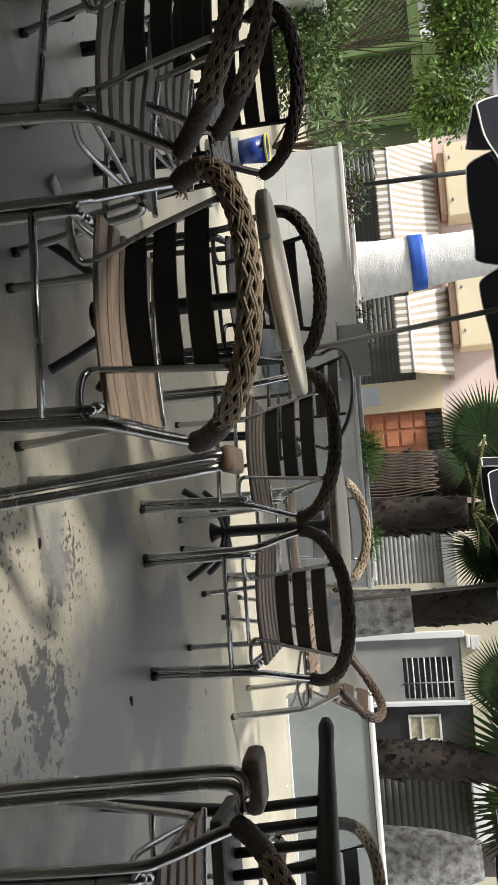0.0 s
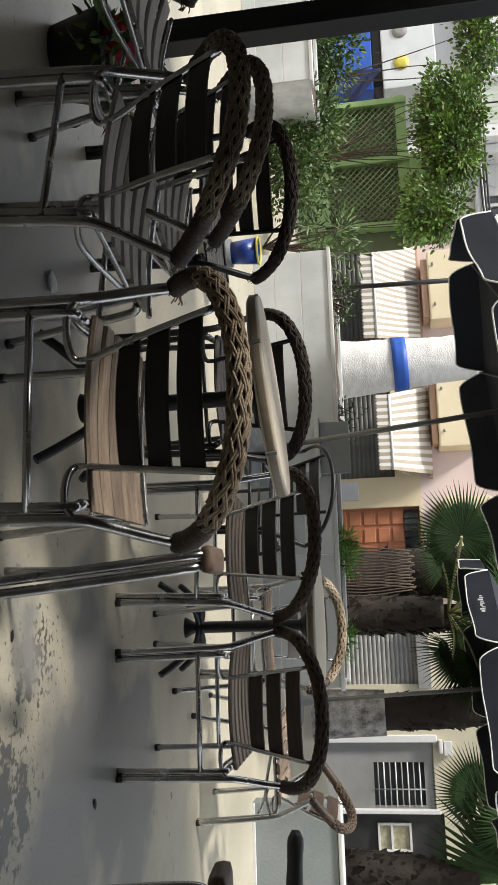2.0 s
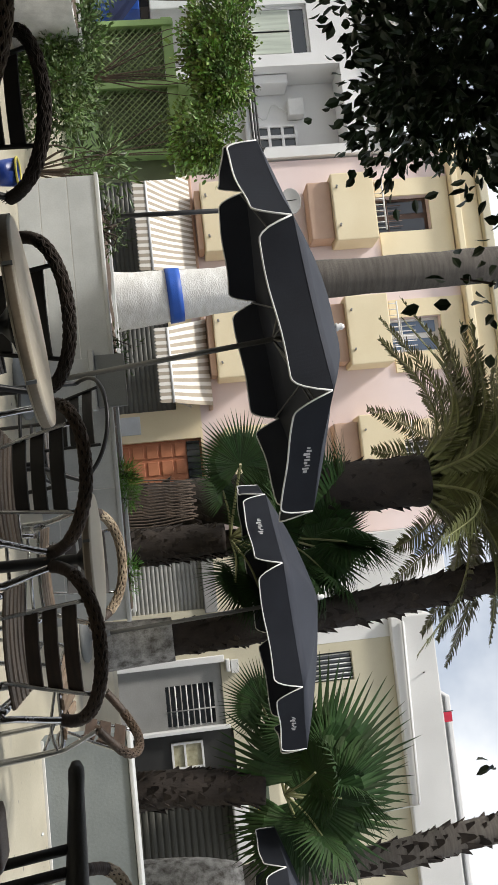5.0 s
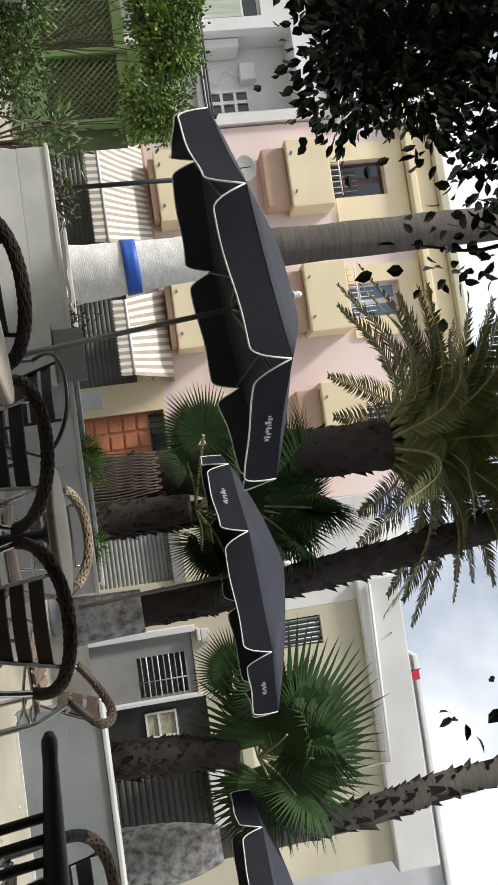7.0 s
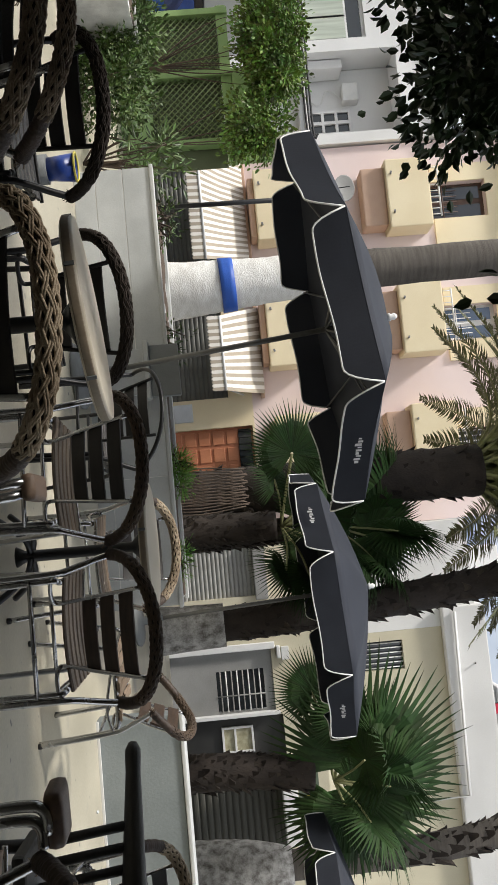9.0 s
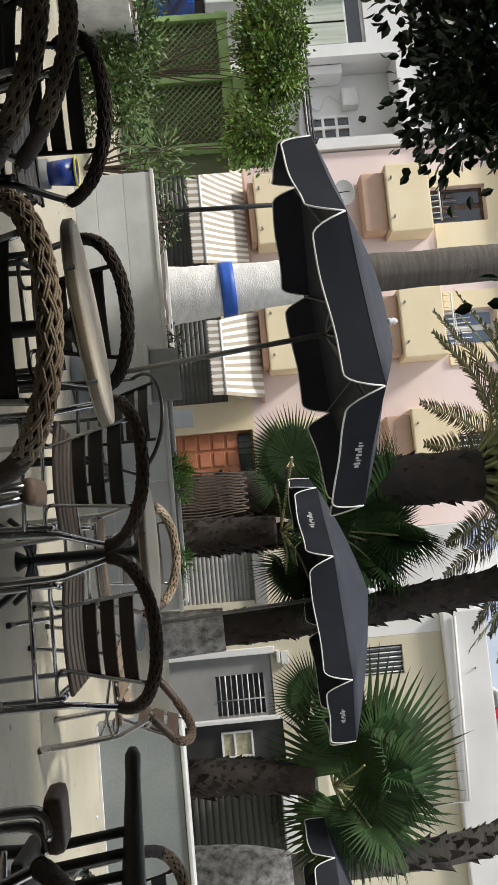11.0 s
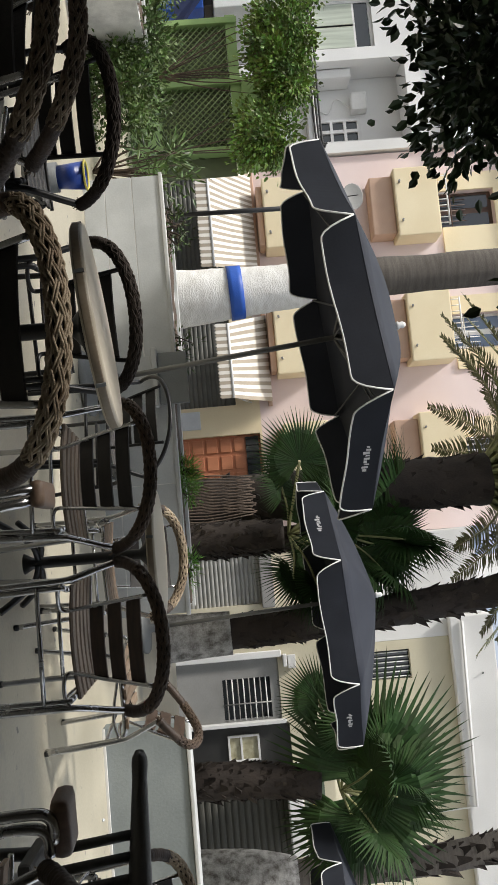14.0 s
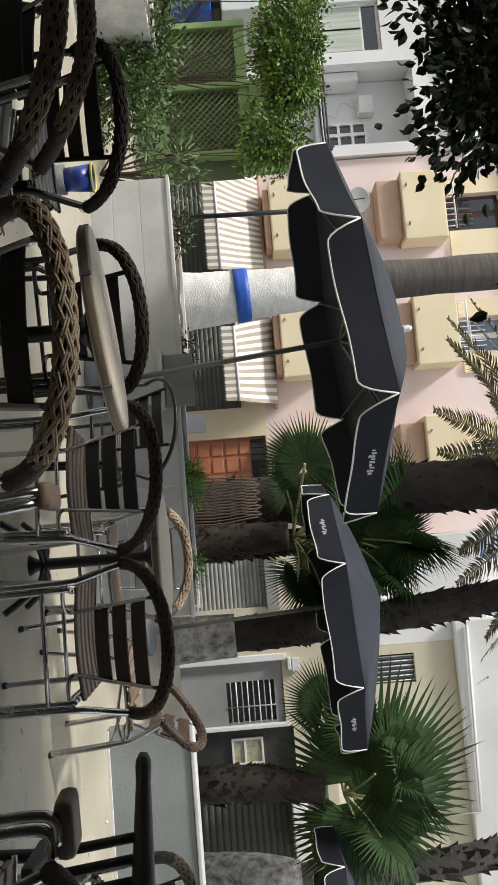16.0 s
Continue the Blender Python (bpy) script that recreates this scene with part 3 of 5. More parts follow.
planter(-3.25, -1.6, 7.27, 0.71, 1.35, 1.4)
planter(-1.6, 0.62, 7.3, 0.66, 1.1, 1.0)
planter(-8.2, -4.81, 7.0, 0.65, 0.55, 0.9)
rw = thing("parapet_wall", "pale grey rendered low wall with a white coping", "wall")
M_PARA = mat("pale_blue_grey_render", (0.25, 0.28, 0.285), 0.75, col2=(0.18, 0.205, 0.21), scale=2, fine=50)
part("wall", one(1.33, 6.5, 6.42, 6.6, 0, 0.605, 0.006), M_PARA, rw)
part("coping", one(1.31, 6.52, 6.4, 6.64, 0.609, 0.638, 0.008), M_COPING, rw, "white coping")
part("skirting", one(1.33, 6.5, 6.4, 6.417, 0.0, 0.02, 0.002), M_WHITE, rw)
blk = thing("stone_slab", "dark grey stone slab leaning on the planter wall", "slab")
part("slab", one(-1.62, -1.17, 7.19, 7.262, 0.55, 0.8, 0.008), M_SLATE, blk)
part("ledge", one(-1.66, -1.15, 7.14, 7.262, 0.5, 0.546, 0.008), M_COPING, blk)
part("foot", one(-1.6, -1.2, 7.2, 7.262, 0.0, 0.496, 0.005), M_TILE, blk)

# ---- chairs ----
M_ALU = mat("polished_aluminium", (0.60, 0.60, 0.60), 0.24, 1.0, col2=(0.46, 0.46, 0.46), scale=14, fine=200, bump=0.03)
M_SLAT = mat("weathered_wood_slat", (0.29, 0.215, 0.15), 0.5, col2=(0.13, 0.09, 0.06), scale=5, fine=40, stretch=(1.5, 14, 14), bump=0.3, vary=0.28)
M_BSLAT = mat("dark_back_slat", (0.028, 0.024, 0.022), 0.5, col2=(0.016, 0.014, 0.013), scale=5, fine=60, stretch=(1.5, 10, 10), bump=0.15)
M_ROPE = mat("dry_pale_rope", (0.50, 0.41, 0.29), 0.7, col2=(0.25, 0.185, 0.12), scale=9, fine=150, bump=0.5)
M_ROPED = mat("brown_rope", (0.34, 0.27, 0.19), 0.7, col2=(0.13, 0.10, 0.07), scale=9, fine=150, bump=0.5)
M_ROPEK = mat("dark_brown_rope", (0.13, 0.085, 0.054), 0.6, col2=(0.06, 0.04, 0.026), scale=6, fine=150, bump=0.5)
M_ROPEC = mat("rope_core", (0.035, 0.024, 0.017), 0.8, scale=12, fine=150, bump=0.5)
M_BLACK = mat("black_painted_metal", (0.02, 0.02, 0.021), 0.4, 0.2, scale=12, bump=0.05)
M_CAP = mat("black_rubber", (0.02, 0.02, 0.02), 0.7, scale=10)

RING = [(-0.293, -0.156, 0.621), (-0.29, -0.20, 0.655), (-0.268, -0.265, 0.705), (-0.215, -0.325, 0.752), (-0.12, -0.36, 0.788), (0, -0.37, 0.80),
        (0.12, -0.36, 0.788), (0.215, -0.325, 0.752), (0.268, -0.265, 0.705), (0.29, -0.20, 0.655), (0.293, -0.156, 0.621)]


def plait(line, core, strand, pairs, turns, seg=5):
    """Flat rope strands that pass over and under one another at a low angle round a core."""
    bm = bmesh.new()
    fr = frames(line)
    n = len(fr) - 1
    for way in (1, -1):
        for k in range(pairs):
            for side in (-1, 1):
                pts = []
                for i, (p, a, b) in enumerate(fr):
                    ang = way * (2 * math.pi * turns * i / n) + 2 * math.pi * k / pairs + side * 0.13
                    wave = 0.5 + 0.5 * math.sin(way * math.pi / 2 + pairs * (2 * math.pi * turns * i / n))
                    rad = core + strand * 1.3 * wave + 0.0006 * math.sin(i * 1.7 + k)
                    pts.append(p + rad * (math.cos(ang) * a + math.sin(ang) * b))
                tube(bm, pts, strand, seg)
    return bm


def bowed_slat(half0, half1, z0, z1, y0, y1, bow, thick):
    """A slat curved in plan, from its lower to its upper edge."""
    bm = bmesh.new()
    cols, n = [], 14
    for k in range(n + 1):
        u = -1 + 2 * k / n
        b = -bow * (1 - u * u)
        ring = []
        for f, dy in ((0.0, 0.0), (0.06, -thick * 0.5), (0.94, -thick * 0.5), (1.0, 0.0), (0.94, thick * 0.5), (0.06, thick * 0.5)):
            ring.append(bm.verts.new((u * (half0 + (half1 - half0) * f), y0 + (y1 - y0) * f + b + dy, z0 + (z1 - z0) * f)))
        cols.append(ring)
    for a, b in zip(cols, cols[1:]):
        for j in range(6):
            bm.faces.new((a[j], a[(j + 1) % 6], b[(j + 1) % 6], b[j]))
    bm.faces.new(cols[0])
    bm.faces.new(cols[-1][::-1])
    return bm


def chair(name, label, rope, ring=True, frame_mat=None, slat=None, back=None, wrap=None):
    """Local -y is the back of the chair, +y the front of its seat."""
    c = thing(name, label, "chair", "terrace chairs")
    fm = frame_mat or M_ALU
    for s in (-1, 1):
        lg = part("rear_leg", pipe([(s * 0.235, -0.30, 0.0), (s * 0.238, -0.285, 0.2), (s * 0.243, -0.262, 0.41), (s * 0.252, -0.24, 0.47), (s * 0.278, -0.19, 0.56), (s * 0.292, -0.158, 0.618)], 0.0135, 10, 26), fm, c)
        part("inner_tube", pipe([(s * 0.208, -0.298, 0.0), (s * 0.211, -0.283, 0.2), (s * 0.216, -0.262, 0.395), (s * 0.212, -0.24, 0.42), (s * 0.205, -0.2, 0.428), (s * 0.2, 0.12, 0.428)], 0.0125, 10, 28), fm, lg)
        part("foot_cap", lathe(bmesh.new(), [(0.0145, 0.0), (0.0150, 0.008), (0.0142, 0.02)], 12, s * 0.235, -0.30), M_CAP, lg, "black rubber foot")
        fl2 = part("front_leg", pipe([(s * 0.225, 0.25, 0.0), (s * 0.212, 0.205, 0.25), (s * 0.205, 0.175, 0.40), (s * 0.2, 0.14, 0.428)], 0.0125, 8, 16), fm, c)
        part("foot_cap", lathe(bmesh.new(), [(0.0145, 0.0), (0.0155, 0.008), (0.0145, 0.02)], 10, s * 0.225, 0.25), M_CAP, fl2)
        part("upright", pipe([(s * 0.245, -0.262, 0.425), (s * 0.215, -0.262, 0.402), (s * 0.165, -0.238, 0.392), (s * 0.128, -0.212, 0.396), (s * 0.121, -0.204, 0.42), (s * 0.128, -0.222, 0.47), (s * 0.145, -0.275, 0.58), (s * 0.169, -0.345, 0.752)], 0.0088, 8, 44), fm, c)
        part("bracket", pipe([(s * 0.24, -0.265, 0.40), (s * 0.228, -0.15, 0.375), (s * 0.215, 0.0, 0.40), (s * 0.205, 0.1, 0.425)], 0.008, 7, 14), fm, c)
    part("rear_stretcher", pipe([(-0.225, -0.276, 0.32), (0.225, -0.276, 0.32)], 0.0095, 8), fm, c)
    part("front_stretcher", pipe([(-0.205, 0.19, 0.3), (0.205, 0.19, 0.3)], 0.009, 8), fm, c)
    for i in range(5):
        bm = bmesh.new()
        y0 = -0.215 + i * 0.077
        top, n = [], 12
        for k in range(n + 1):
            x = -0.222 + 0.444 * k / n
            dip = -0.016 * (1 - (x / 0.225) ** 2) + 0.004 * (i / 4)
            top.append([bm.verts.new((x, y0 + dy, 0.452 + dip + dz)) for dy, dz in ((0, -0.007), (0.006, 0), (0.055, 0), (0.061, -0.007), (0.055, -0.014), (0.006, -0.014))])
        for a, b in zip(top, top[1:]):
            for j in range(6):
                bm.faces.new((a[j], a[(j + 1) % 6], b[(j + 1) % 6], b[j]))
        bm.faces.new(top[0])
        bm.faces.new(top[-1][::-1])
        part("seat_slat", bm, slat or M_SLAT, c, "weathered wooden seat slat")
    part("seat_edge", pipe([(-0.222, 0.178, 0.452), (0, 0.181, 0.440), (0.222, 0.178, 0.452)], 0.008, 6, 12), fm, c, "bright metal edge")
    for i, f in enumerate((0.40, 0.61, 0.83)):
        z, y, h = 0.40 + 0.351 * f, -0.197 - 0.150 * f, 0.118 + 0.05 * f
        part("back_slat", bowed_slat(h - 0.002, h + 0.006, z - 0.029, z + 0.030, y + 0.026, y - 0.0, 0.03, 0.012), back or M_BSLAT, c, "curved dark back slat")
    if ring:
        line = smooth_line(RING, 240)
        rg = part("back_rail", tube(bmesh.new(), line, 0.0185, 10), M_ROPEC, c, "curved back rail wrapped in braided rope")
        part("weave", plait(line[50:191], 0.0197, 0.0031, 7, 1.6), rope, rg)
        for a, b in ((0, 54), (186, 240)):
            seg_line = line[a:b + 1]
            part("end_wrap", tube(bmesh.new(), seg_line, [0.0232 + 0.0012 * math.sin(i * 1.9) + 0.0008 * math.sin(i * 0.6) for i in range(len(seg_line))], 14), wrap or M_WRAP, rg, "dark brown wrapped rail end")
        for s in (0, -1):
            e = Vector(RING[s])
            fray = bmesh.new()
            for k in range(16):
                d = Vector((random.uniform(-1, 1), random.uniform(-0.2, 1.2), random.uniform(-1, 0.4))).normalized() * random.uniform(0.014, 0.036)
                o = e + Vector((random.uniform(-0.015, 0.015), 0, random.uniform(-0.015, 0.015)))
                tube(fray, smooth_line([o, o + d * 0.6 + Vector((0, 0, 0.004)), o + d], 4), 0.0018, 4)
            part("frayed_end", fray, rope, rg, "frayed rope end")["kind"] = "stuff"
    else:
        part("back_rail", tube(bmesh.new(), smooth_line(RING, 60), 0.012, 8), M_BLACK, c, "thin black curved back rail")
    return c


M_WRAP = mat("dark_brown_wrapping", (0.075, 0.05, 0.035), 0.55, col2=(0.04, 0.027, 0.02), scale=14, fine=120, bump=0.35)
M_SLATG = mat("grey_weathered_slat", (0.36, 0.33, 0.28), 0.55, col2=(0.24, 0.215, 0.18), scale=5, fine=40, stretch=(1.5, 14, 14), bump=0.3, vary=0.2)
M_BROWN = mat("dark_brown_back_slat", (0.075, 0.048, 0.033), 0.5, col2=(0.04, 0.026, 0.018), scale=5, fine=60, stretch=(1.5, 10, 10), bump=0.15)
ch_a = chair("bistro_chair", "aluminium chair with brown slat seat and pale braided rope rail", M_ROPE)
ch_a.matrix_basis = pose(-0.475, 1.938, 0, 0, 0, 0.7)
ch_d = chair("bistro_chair", "aluminium chair with grey slat seat and brown braided rail", M_ROPED, slat=M_SLATG)
ch_d.matrix_basis = pose(-1.098, 2.037, 0, 0, 0, -14)
ch_b = chair("bistro_chair", "aluminium chair with dark back slats and worn brown rope rail", M_ROPEK)
ch_b.matrix_basis = pose(-0.279, 3.578, 0, 0, 0, -5.9)
ch_c = chair("bistro_chair", "aluminium chair with brown back slats and dark rope rail", M_ROPEK, back=M_BROWN)
ch_c.matrix_basis = pose(0.338, 3.568, 0, 0, 0, 2.1)
copy_thing(ch_a, pose(0.975, 2.1, 0, 0, 0, 0))
copy_thing(ch_d, pose(-1.34, 2.48, 0, 0, 0, -14))
copy_thing(ch_d, pose(-1.86, 2.2, 0, 0, 0, -22))
copy_thing(ch_a, pose(0.1, 4.38, 0, 0, 0, 184))
copy_thing(ch_c, pose(0.72, 4.8, 0, 0, 0, 98))
copy_thing(ch_a, pose(1.5, 3.3, 0, 0, 0, 175))
ch_k = chair("bistro_chair", "black metal chair with dark slats and black rope rail", M_ROPEC, True, M_BLACK, M_BSLAT, None, M_ROPEC)
ch_k.matrix_basis = pose(-0.95, 3.42, 0, 0, 0, 14)
copy_thing(ch_k, pose(-1.62, 3.2, 0, 0, 0, 8))
ch_t = chair("bistro_chair", "thin black metal chair by the planter", M_ROPEC, False, M_BLACK, M_BSLAT)
ch_t.matrix_basis = pose(-0.62, 4.95, 0, 0, 0, 345)

wa = thing("wood_arm_chair", "metal tube chair with a brown wooden arm end beside the table", "chair")
M_ARMW = mat("brown_wood_arm", (0.20, 0.135, 0.095), 0.5, col2=(0.12, 0.08, 0.055), scale=5, fine=60, stretch=(8, 1, 8))


# ---- tables ----
M_TOP = mat("pale_laminate_top", (0.66, 0.60, 0.48), 0.35, col2=(0.56, 0.50, 0.40), scale=3, fine=80, bump=0.04)
M_EDGE = mat("brown_edge_band", (0.36, 0.30, 0.22), 0.5, col2=(0.24, 0.19, 0.13), scale=6, fine=80, bump=0.05)


def table(x, y, r, top_mat, label, tilt=0.0, lean=0.0, h=0.74, thick=0.04):
    t = thing("round_table", label, "table", "round tables", pose(x, y, 0))
    tt = part("tabletop", lathe(bmesh.new(), [(r * 0.97, h - thick), (r, h - thick + 0.006), (r, h - 0.008), (r * 0.985, h)], 64), top_mat, t)
    tt.matrix_basis = pose(0, 0, h, tilt, lean, 0) @ pose(0, 0, -h)
    part("edge_band", lathe(bmesh.new(), [(r + 0.0004, h - thick + 0.007), (r + 0.0012, h - thick + 0.01), (r + 0.0012, h - 0.012), (r + 0.0004, h - 0.009)], 64), M_EDGE, tt, "duller brown edge band")
    for k in range(6):
        a = radians(15 + 60 * k)
        b = one(-0.006, 0.006, -0.0025, 0.0025, h - thick + 0.004, h - 0.006)
        bmesh.ops.transform(b, matrix=pose((r + 0.0025) * math.cos(a), (r + 0.0025) * math.sin(a), 0, 0, 0, math.degrees(a) + 90), verts=b.verts)
        part("edge_joint", b, M_SLATE, tt, "dark joint in the edge band")
    part("column", lathe(bmesh.new(), [(0.05, 0.09), (0.028, 0.13), (0.026, h - 0.1), (0.06, h - thick - 0.03), (0.13, h - thick - 0.002)], 16), M_BLACK, t, "black cast iron column")
    for k in range(4):
        a = radians(45 + 90 * k)
        part("leg", pipe([(0.02 * math.cos(a), 0.02 * math.sin(a), 0.16), (0.12 * math.cos(a), 0.12 * math.sin(a), 0.15), (0.22 * math.cos(a), 0.22 * math.sin(a), 0.08), (0.29 * math.cos(a), 0.29 * math.sin(a), 0.016)], 0.016, 8, 14), M_BLACK, t, "curved black iron leg")
    return t


table(-0.71, 2.618, 0.325, M_TOP, "round pale table with a tilted top and black iron pedestal", -2.6, -5.8)
table(0.04, 4.06, 0.3, M_TOP, "round pale table with a cream edge among chairs", 0)


# ---- dark wooden chair beside the camera ----
gs = thing("garden_chair", "dark stained wooden chair with a thick rounded top rail", "chair")
M_DWOOD = mat("dark_stained_wood", (0.06, 0.058, 0.05), 0.45, col2=(0.035, 0.033, 0.03), scale=5, fine=60, stretch=(3, 1, 8))
rail = [(0.647, 2.798, 0.735), (0.746, 2.74, 0.735), (0.86, 2.673, 0.735), (0.978, 2.603, 0.735), (1.069, 2.55, 0.735)]
part("top_rail", tube(bmesh.new(), smooth_line(rail, 20), [0.014, 0.025, 0.026, 0.025, 0.024] + [0.025 + 0.0011 * i for i in range(16)], 14), M_DWOOD, gs, "rounded dark rail with a blunt end")
e0, e1 = Vector(rail[2]), Vector(rail[-1])
for k in range(5):
    p = e0.lerp(e1, k / 4)
    part("spindle", pipe([p, (p.x + 0.02, p.y - 0.04, 0.44)], 0.016, 8), M_DWOOD, gs)
for p in (e0, e1):
    part("leg", pipe([(p.x + 0.02, p.y - 0.04, 0.45), (p.x + 0.02, p.y + 0.02, 0.0)], 0.02, 10), M_DWOOD, gs)
part("seat", one(e0.x - 0.02, e1.x + 0.1, e1.y - 0.12, e0.y + 0.0, 0.42, 0.46, 0.015), M_DWOOD, gs)



def arm_frame(t, x, y, lean, turn, hook):
    """Double metal tubes that rise to a wooden arm end, straight into it or with a bend inwards."""
    m = pose(x, y, 0, 0, 0, turn)
    for off, top in ((0.0, 0.625), (0.032, 0.612)):
        pts = [(off, -0.13, 0.0), (off + lean * 0.2, -0.08, 0.2), (off + lean * 0.42, -0.035, 0.42), (off + lean * 0.6, 0.0, top - 0.035)]
        if hook:
            pts += [(off + lean * 0.6 + 0.02, 0.012, top + 0.012), (off + lean * 0.6 + 0.075, 0.02, top + 0.016)]
        else:
            pts += [(off * 0.8 + lean * 0.65, 0.05, top - 0.01)]
        bm = pipe(pts, 0.0135, 10, 30)
        bmesh.ops.transform(bm, matrix=m, verts=bm.verts)
        part("leg_tube", bm, M_ALU, t)
    bm = one(-0.015, 0.12, 0.015, 0.12, 0.632, 0.678, 0.021) if hook else one(-0.025, 0.045, 0.0, 0.15, 0.604, 0.642, 0.017)
    bmesh.ops.transform(bm, matrix=m @ pose(lean * 0.6, 0, 0), verts=bm.verts)
    for f in bm.faces:
        f.smooth = True
    part("armrest", bm, M_ARMW, t, "worn brown wooden arm end")
    if hook:
        return
    bm = pipe([(lean * 0.6 + 0.01, 0.14, 0.61), (lean * 0.5 + 0.01, 0.17, 0.3), (lean * 0.5, 0.2, 0.0)], 0.0125, 8, 10)
    bmesh.ops.transform(bm, matrix=m, verts=bm.verts)
    part("front_leg", bm, M_ALU, t)


arm_frame(wa, -0.105, 2.06, -0.11, 0, False)
wb = thing("wood_arm_chair", "metal tube chair with a dark brown wooden arm end", "chair")
arm_frame(wb, 0.545, 1.93, 0.02, 8, True)

# ---- umbrellas ----
M_CANVAS = mat("black_umbrella_cloth", (0.034, 0.038, 0.050), 0.7, col2=(0.024, 0.027, 0.036), scale=3, fine=120, bump=0.05, spec=0.25)
M_TRIM = mat("white_piping", (0.78, 0.78, 0.76), 0.6, scale=6)
M_POLE = mat("grey_metal_pole", (0.17, 0.17, 0.165), 0.45, 0.4, scale=6)
M_PRINT = mat("white_print", (0.82, 0.82, 0.82), 0.6, scale=30)


def umbrella(m, r=1.5, zedge=2.12, apex=2.53, drop=0.25, spin=0.0, prints=(), sag=()):
    u = thing("parasol", "open black octagonal cafe parasol with white piping", "parasol", "terrace parasols", m)
    part("pole", pipe([(0, 0, 0.05), (0, 0, apex - 0.02)], 0.022, 12), M_POLE, u, "grey metal pole")
    part("base", lathe(bmesh.new(), [(0.26, 0.0), (0.27, 0.03), (0.24, 0.06), (0.05, 0.08), (0.035, 0.28), (0.03, 0.3)], 24), M_SLATE, u, "round dark base")
    part("finial", lathe(bmesh.new(), [(0.028, apex), (0.035, apex + 0.02), (0.022, apex + 0.035), (0.03, apex + 0.055), (0.012, apex + 0.08)], 12), M_TRIM, u, "white cap")
    cor = [Vector((r * math.cos(radians(spin + 45 * k)), r * math.sin(radians(spin + 45 * k)), zedge)) for k in range(8)]
    for k, dz, pull in sag:
        cor[k] = Vector((cor[k].x * (1 - pull), cor[k].y * (1 - pull), cor[k].z + dz))
    top = Vector((0, 0, apex))
    cloth = bmesh.new()
    N = 6
    for k in range(8):
        a, b = cor[k], cor[(k + 1) % 8]
        grid = []
        for i in range(N + 1):
            row = []
            for j in range(N + 1):
                s, t = i / N, j / N
                p = top.lerp(a.lerp(b, t), s)
                p.z += 0.04 * math.sin(math.pi * s) * (1 - 0.35 * math.sin(math.pi * t))
                p -= Vector((p.x, p.y, 0)) * 0.035 * s * math.sin(math.pi * t)
                row.append(cloth.verts.new(p))
            grid.append(row)
        for i in range(N):
            for j in range(N):
                cloth.faces.new((grid[i][j], grid[i][j + 1], grid[i + 1][j + 1], grid[i + 1][j])).smooth = True
        part("rib", pipe([a * 0.985 + Vector((0, 0, -0.015)), a.lerp(top, 0.5) + Vector((0, 0, 0.02)), top - Vector((0, 0, 0.03))], 0.009, 6), M_POLE, u)
        part("strut", pipe([a.lerp(top, 0.5) + Vector((0, 0, 0.01)), Vector((0, 0, zedge - 0.1))], 0.008, 6), M_POLE, u)
    bmesh.ops.remove_doubles(cloth, verts=cloth.verts, dist=0.002)
    bmesh.ops.solidify(cloth, geom=cloth.faces, thickness=0.004)
    can = part("canopy", cloth, M_CANVAS, u, "taut black cloth")
    for k in range(8):
        a, b = cor[k], cor[(k + 1) % 8]
        out = (a + b) / 2
        out.z = 0
        out.normalize()
        bm = bmesh.new()
        up, low = [], []
        M = 44
        for i in range(M + 1):
            t = i / M
            p = a.lerp(b, t)
            p -= Vector((p.x, p.y, 0)) * 0.035 * math.sin(math.pi * t)
            e = min(t, 1 - t)
            q = min(1.0, e / 0.11)
            d = drop * (1 - (1 - q) ** 2.2) + 0.008 * math.sin(t * 9 + k) * q
            up.append(bm.verts.new(p))
            low.append(bm.verts.new(p + Vector((0, 0, -max(d, 0.004))) + out * (0.045 + 0.006 * math.sin(t * 7 + k * 2)) * (d / drop)))
        for i in range(M):
            bm.faces.new((up[i], up[i + 1], low[i + 1], low[i]))
        edge = [v.co.copy() for v in low]
        mid, wide = edge[M // 2], (edge[-1] - edge[0])
        bmesh.ops.solidify(bm, geom=bm.faces, thickness=0.004)
        va = part("valance", bm, M_CANVAS, u, "hanging black valance")
        part("piping", tube(bmesh.new(), edge, 0.0065, 6), M_TRIM, va, "white piping")
        if k in prints:
            d = wide.normalized()
            for i in range(9):
                c0 = mid + Vector((0, 0, drop * (0.5 + 0.03 * math.sin(i * 2.3)))) + out * 0.036 + d * (0.028 * i - 0.12)
                h, w = 0.012 + 0.012 * ((i * 37) % 5) / 4, 0.007 + 0.003 * (i % 3)
                pr = bmesh.new()
                add_faces(pr, [c0 + d * w + Vector((0, 0, h)), c0 - d * w + Vector((0, 0, h * 0.9)), c0 - d * (w + 0.006) - Vector((0, 0, h)), c0 + d * (w - 0.006) - Vector((0, 0, h))], [(0, 1, 2, 3)])
                bmesh.ops.solidify(pr, geom=pr.faces, thickness=0.002)
                part("printed_bar", pr, M_PRINT, va, "small white printed bar")
    return u


umbrella(pose(-1.299, 6.668, 0, 1.3, -5.7, 0), spin=26.8, prints=(6,), sag=((7, -0.13, 0.02), (6, 0.035, 0)))
umbrella(pose(0.938, 9.392, 0, 2.36, -3.42, 0), spin=25.6, zedge=2.146, apex=2.557, prints=(4, 6), sag=((4, 0.0, 0.13), (3, 0.0, 0.06)))
umbrella(pose(5.02, 10.3, 0, 0, 0, 0), zedge=1.95, apex=2.36, spin=25, prints=(5,))

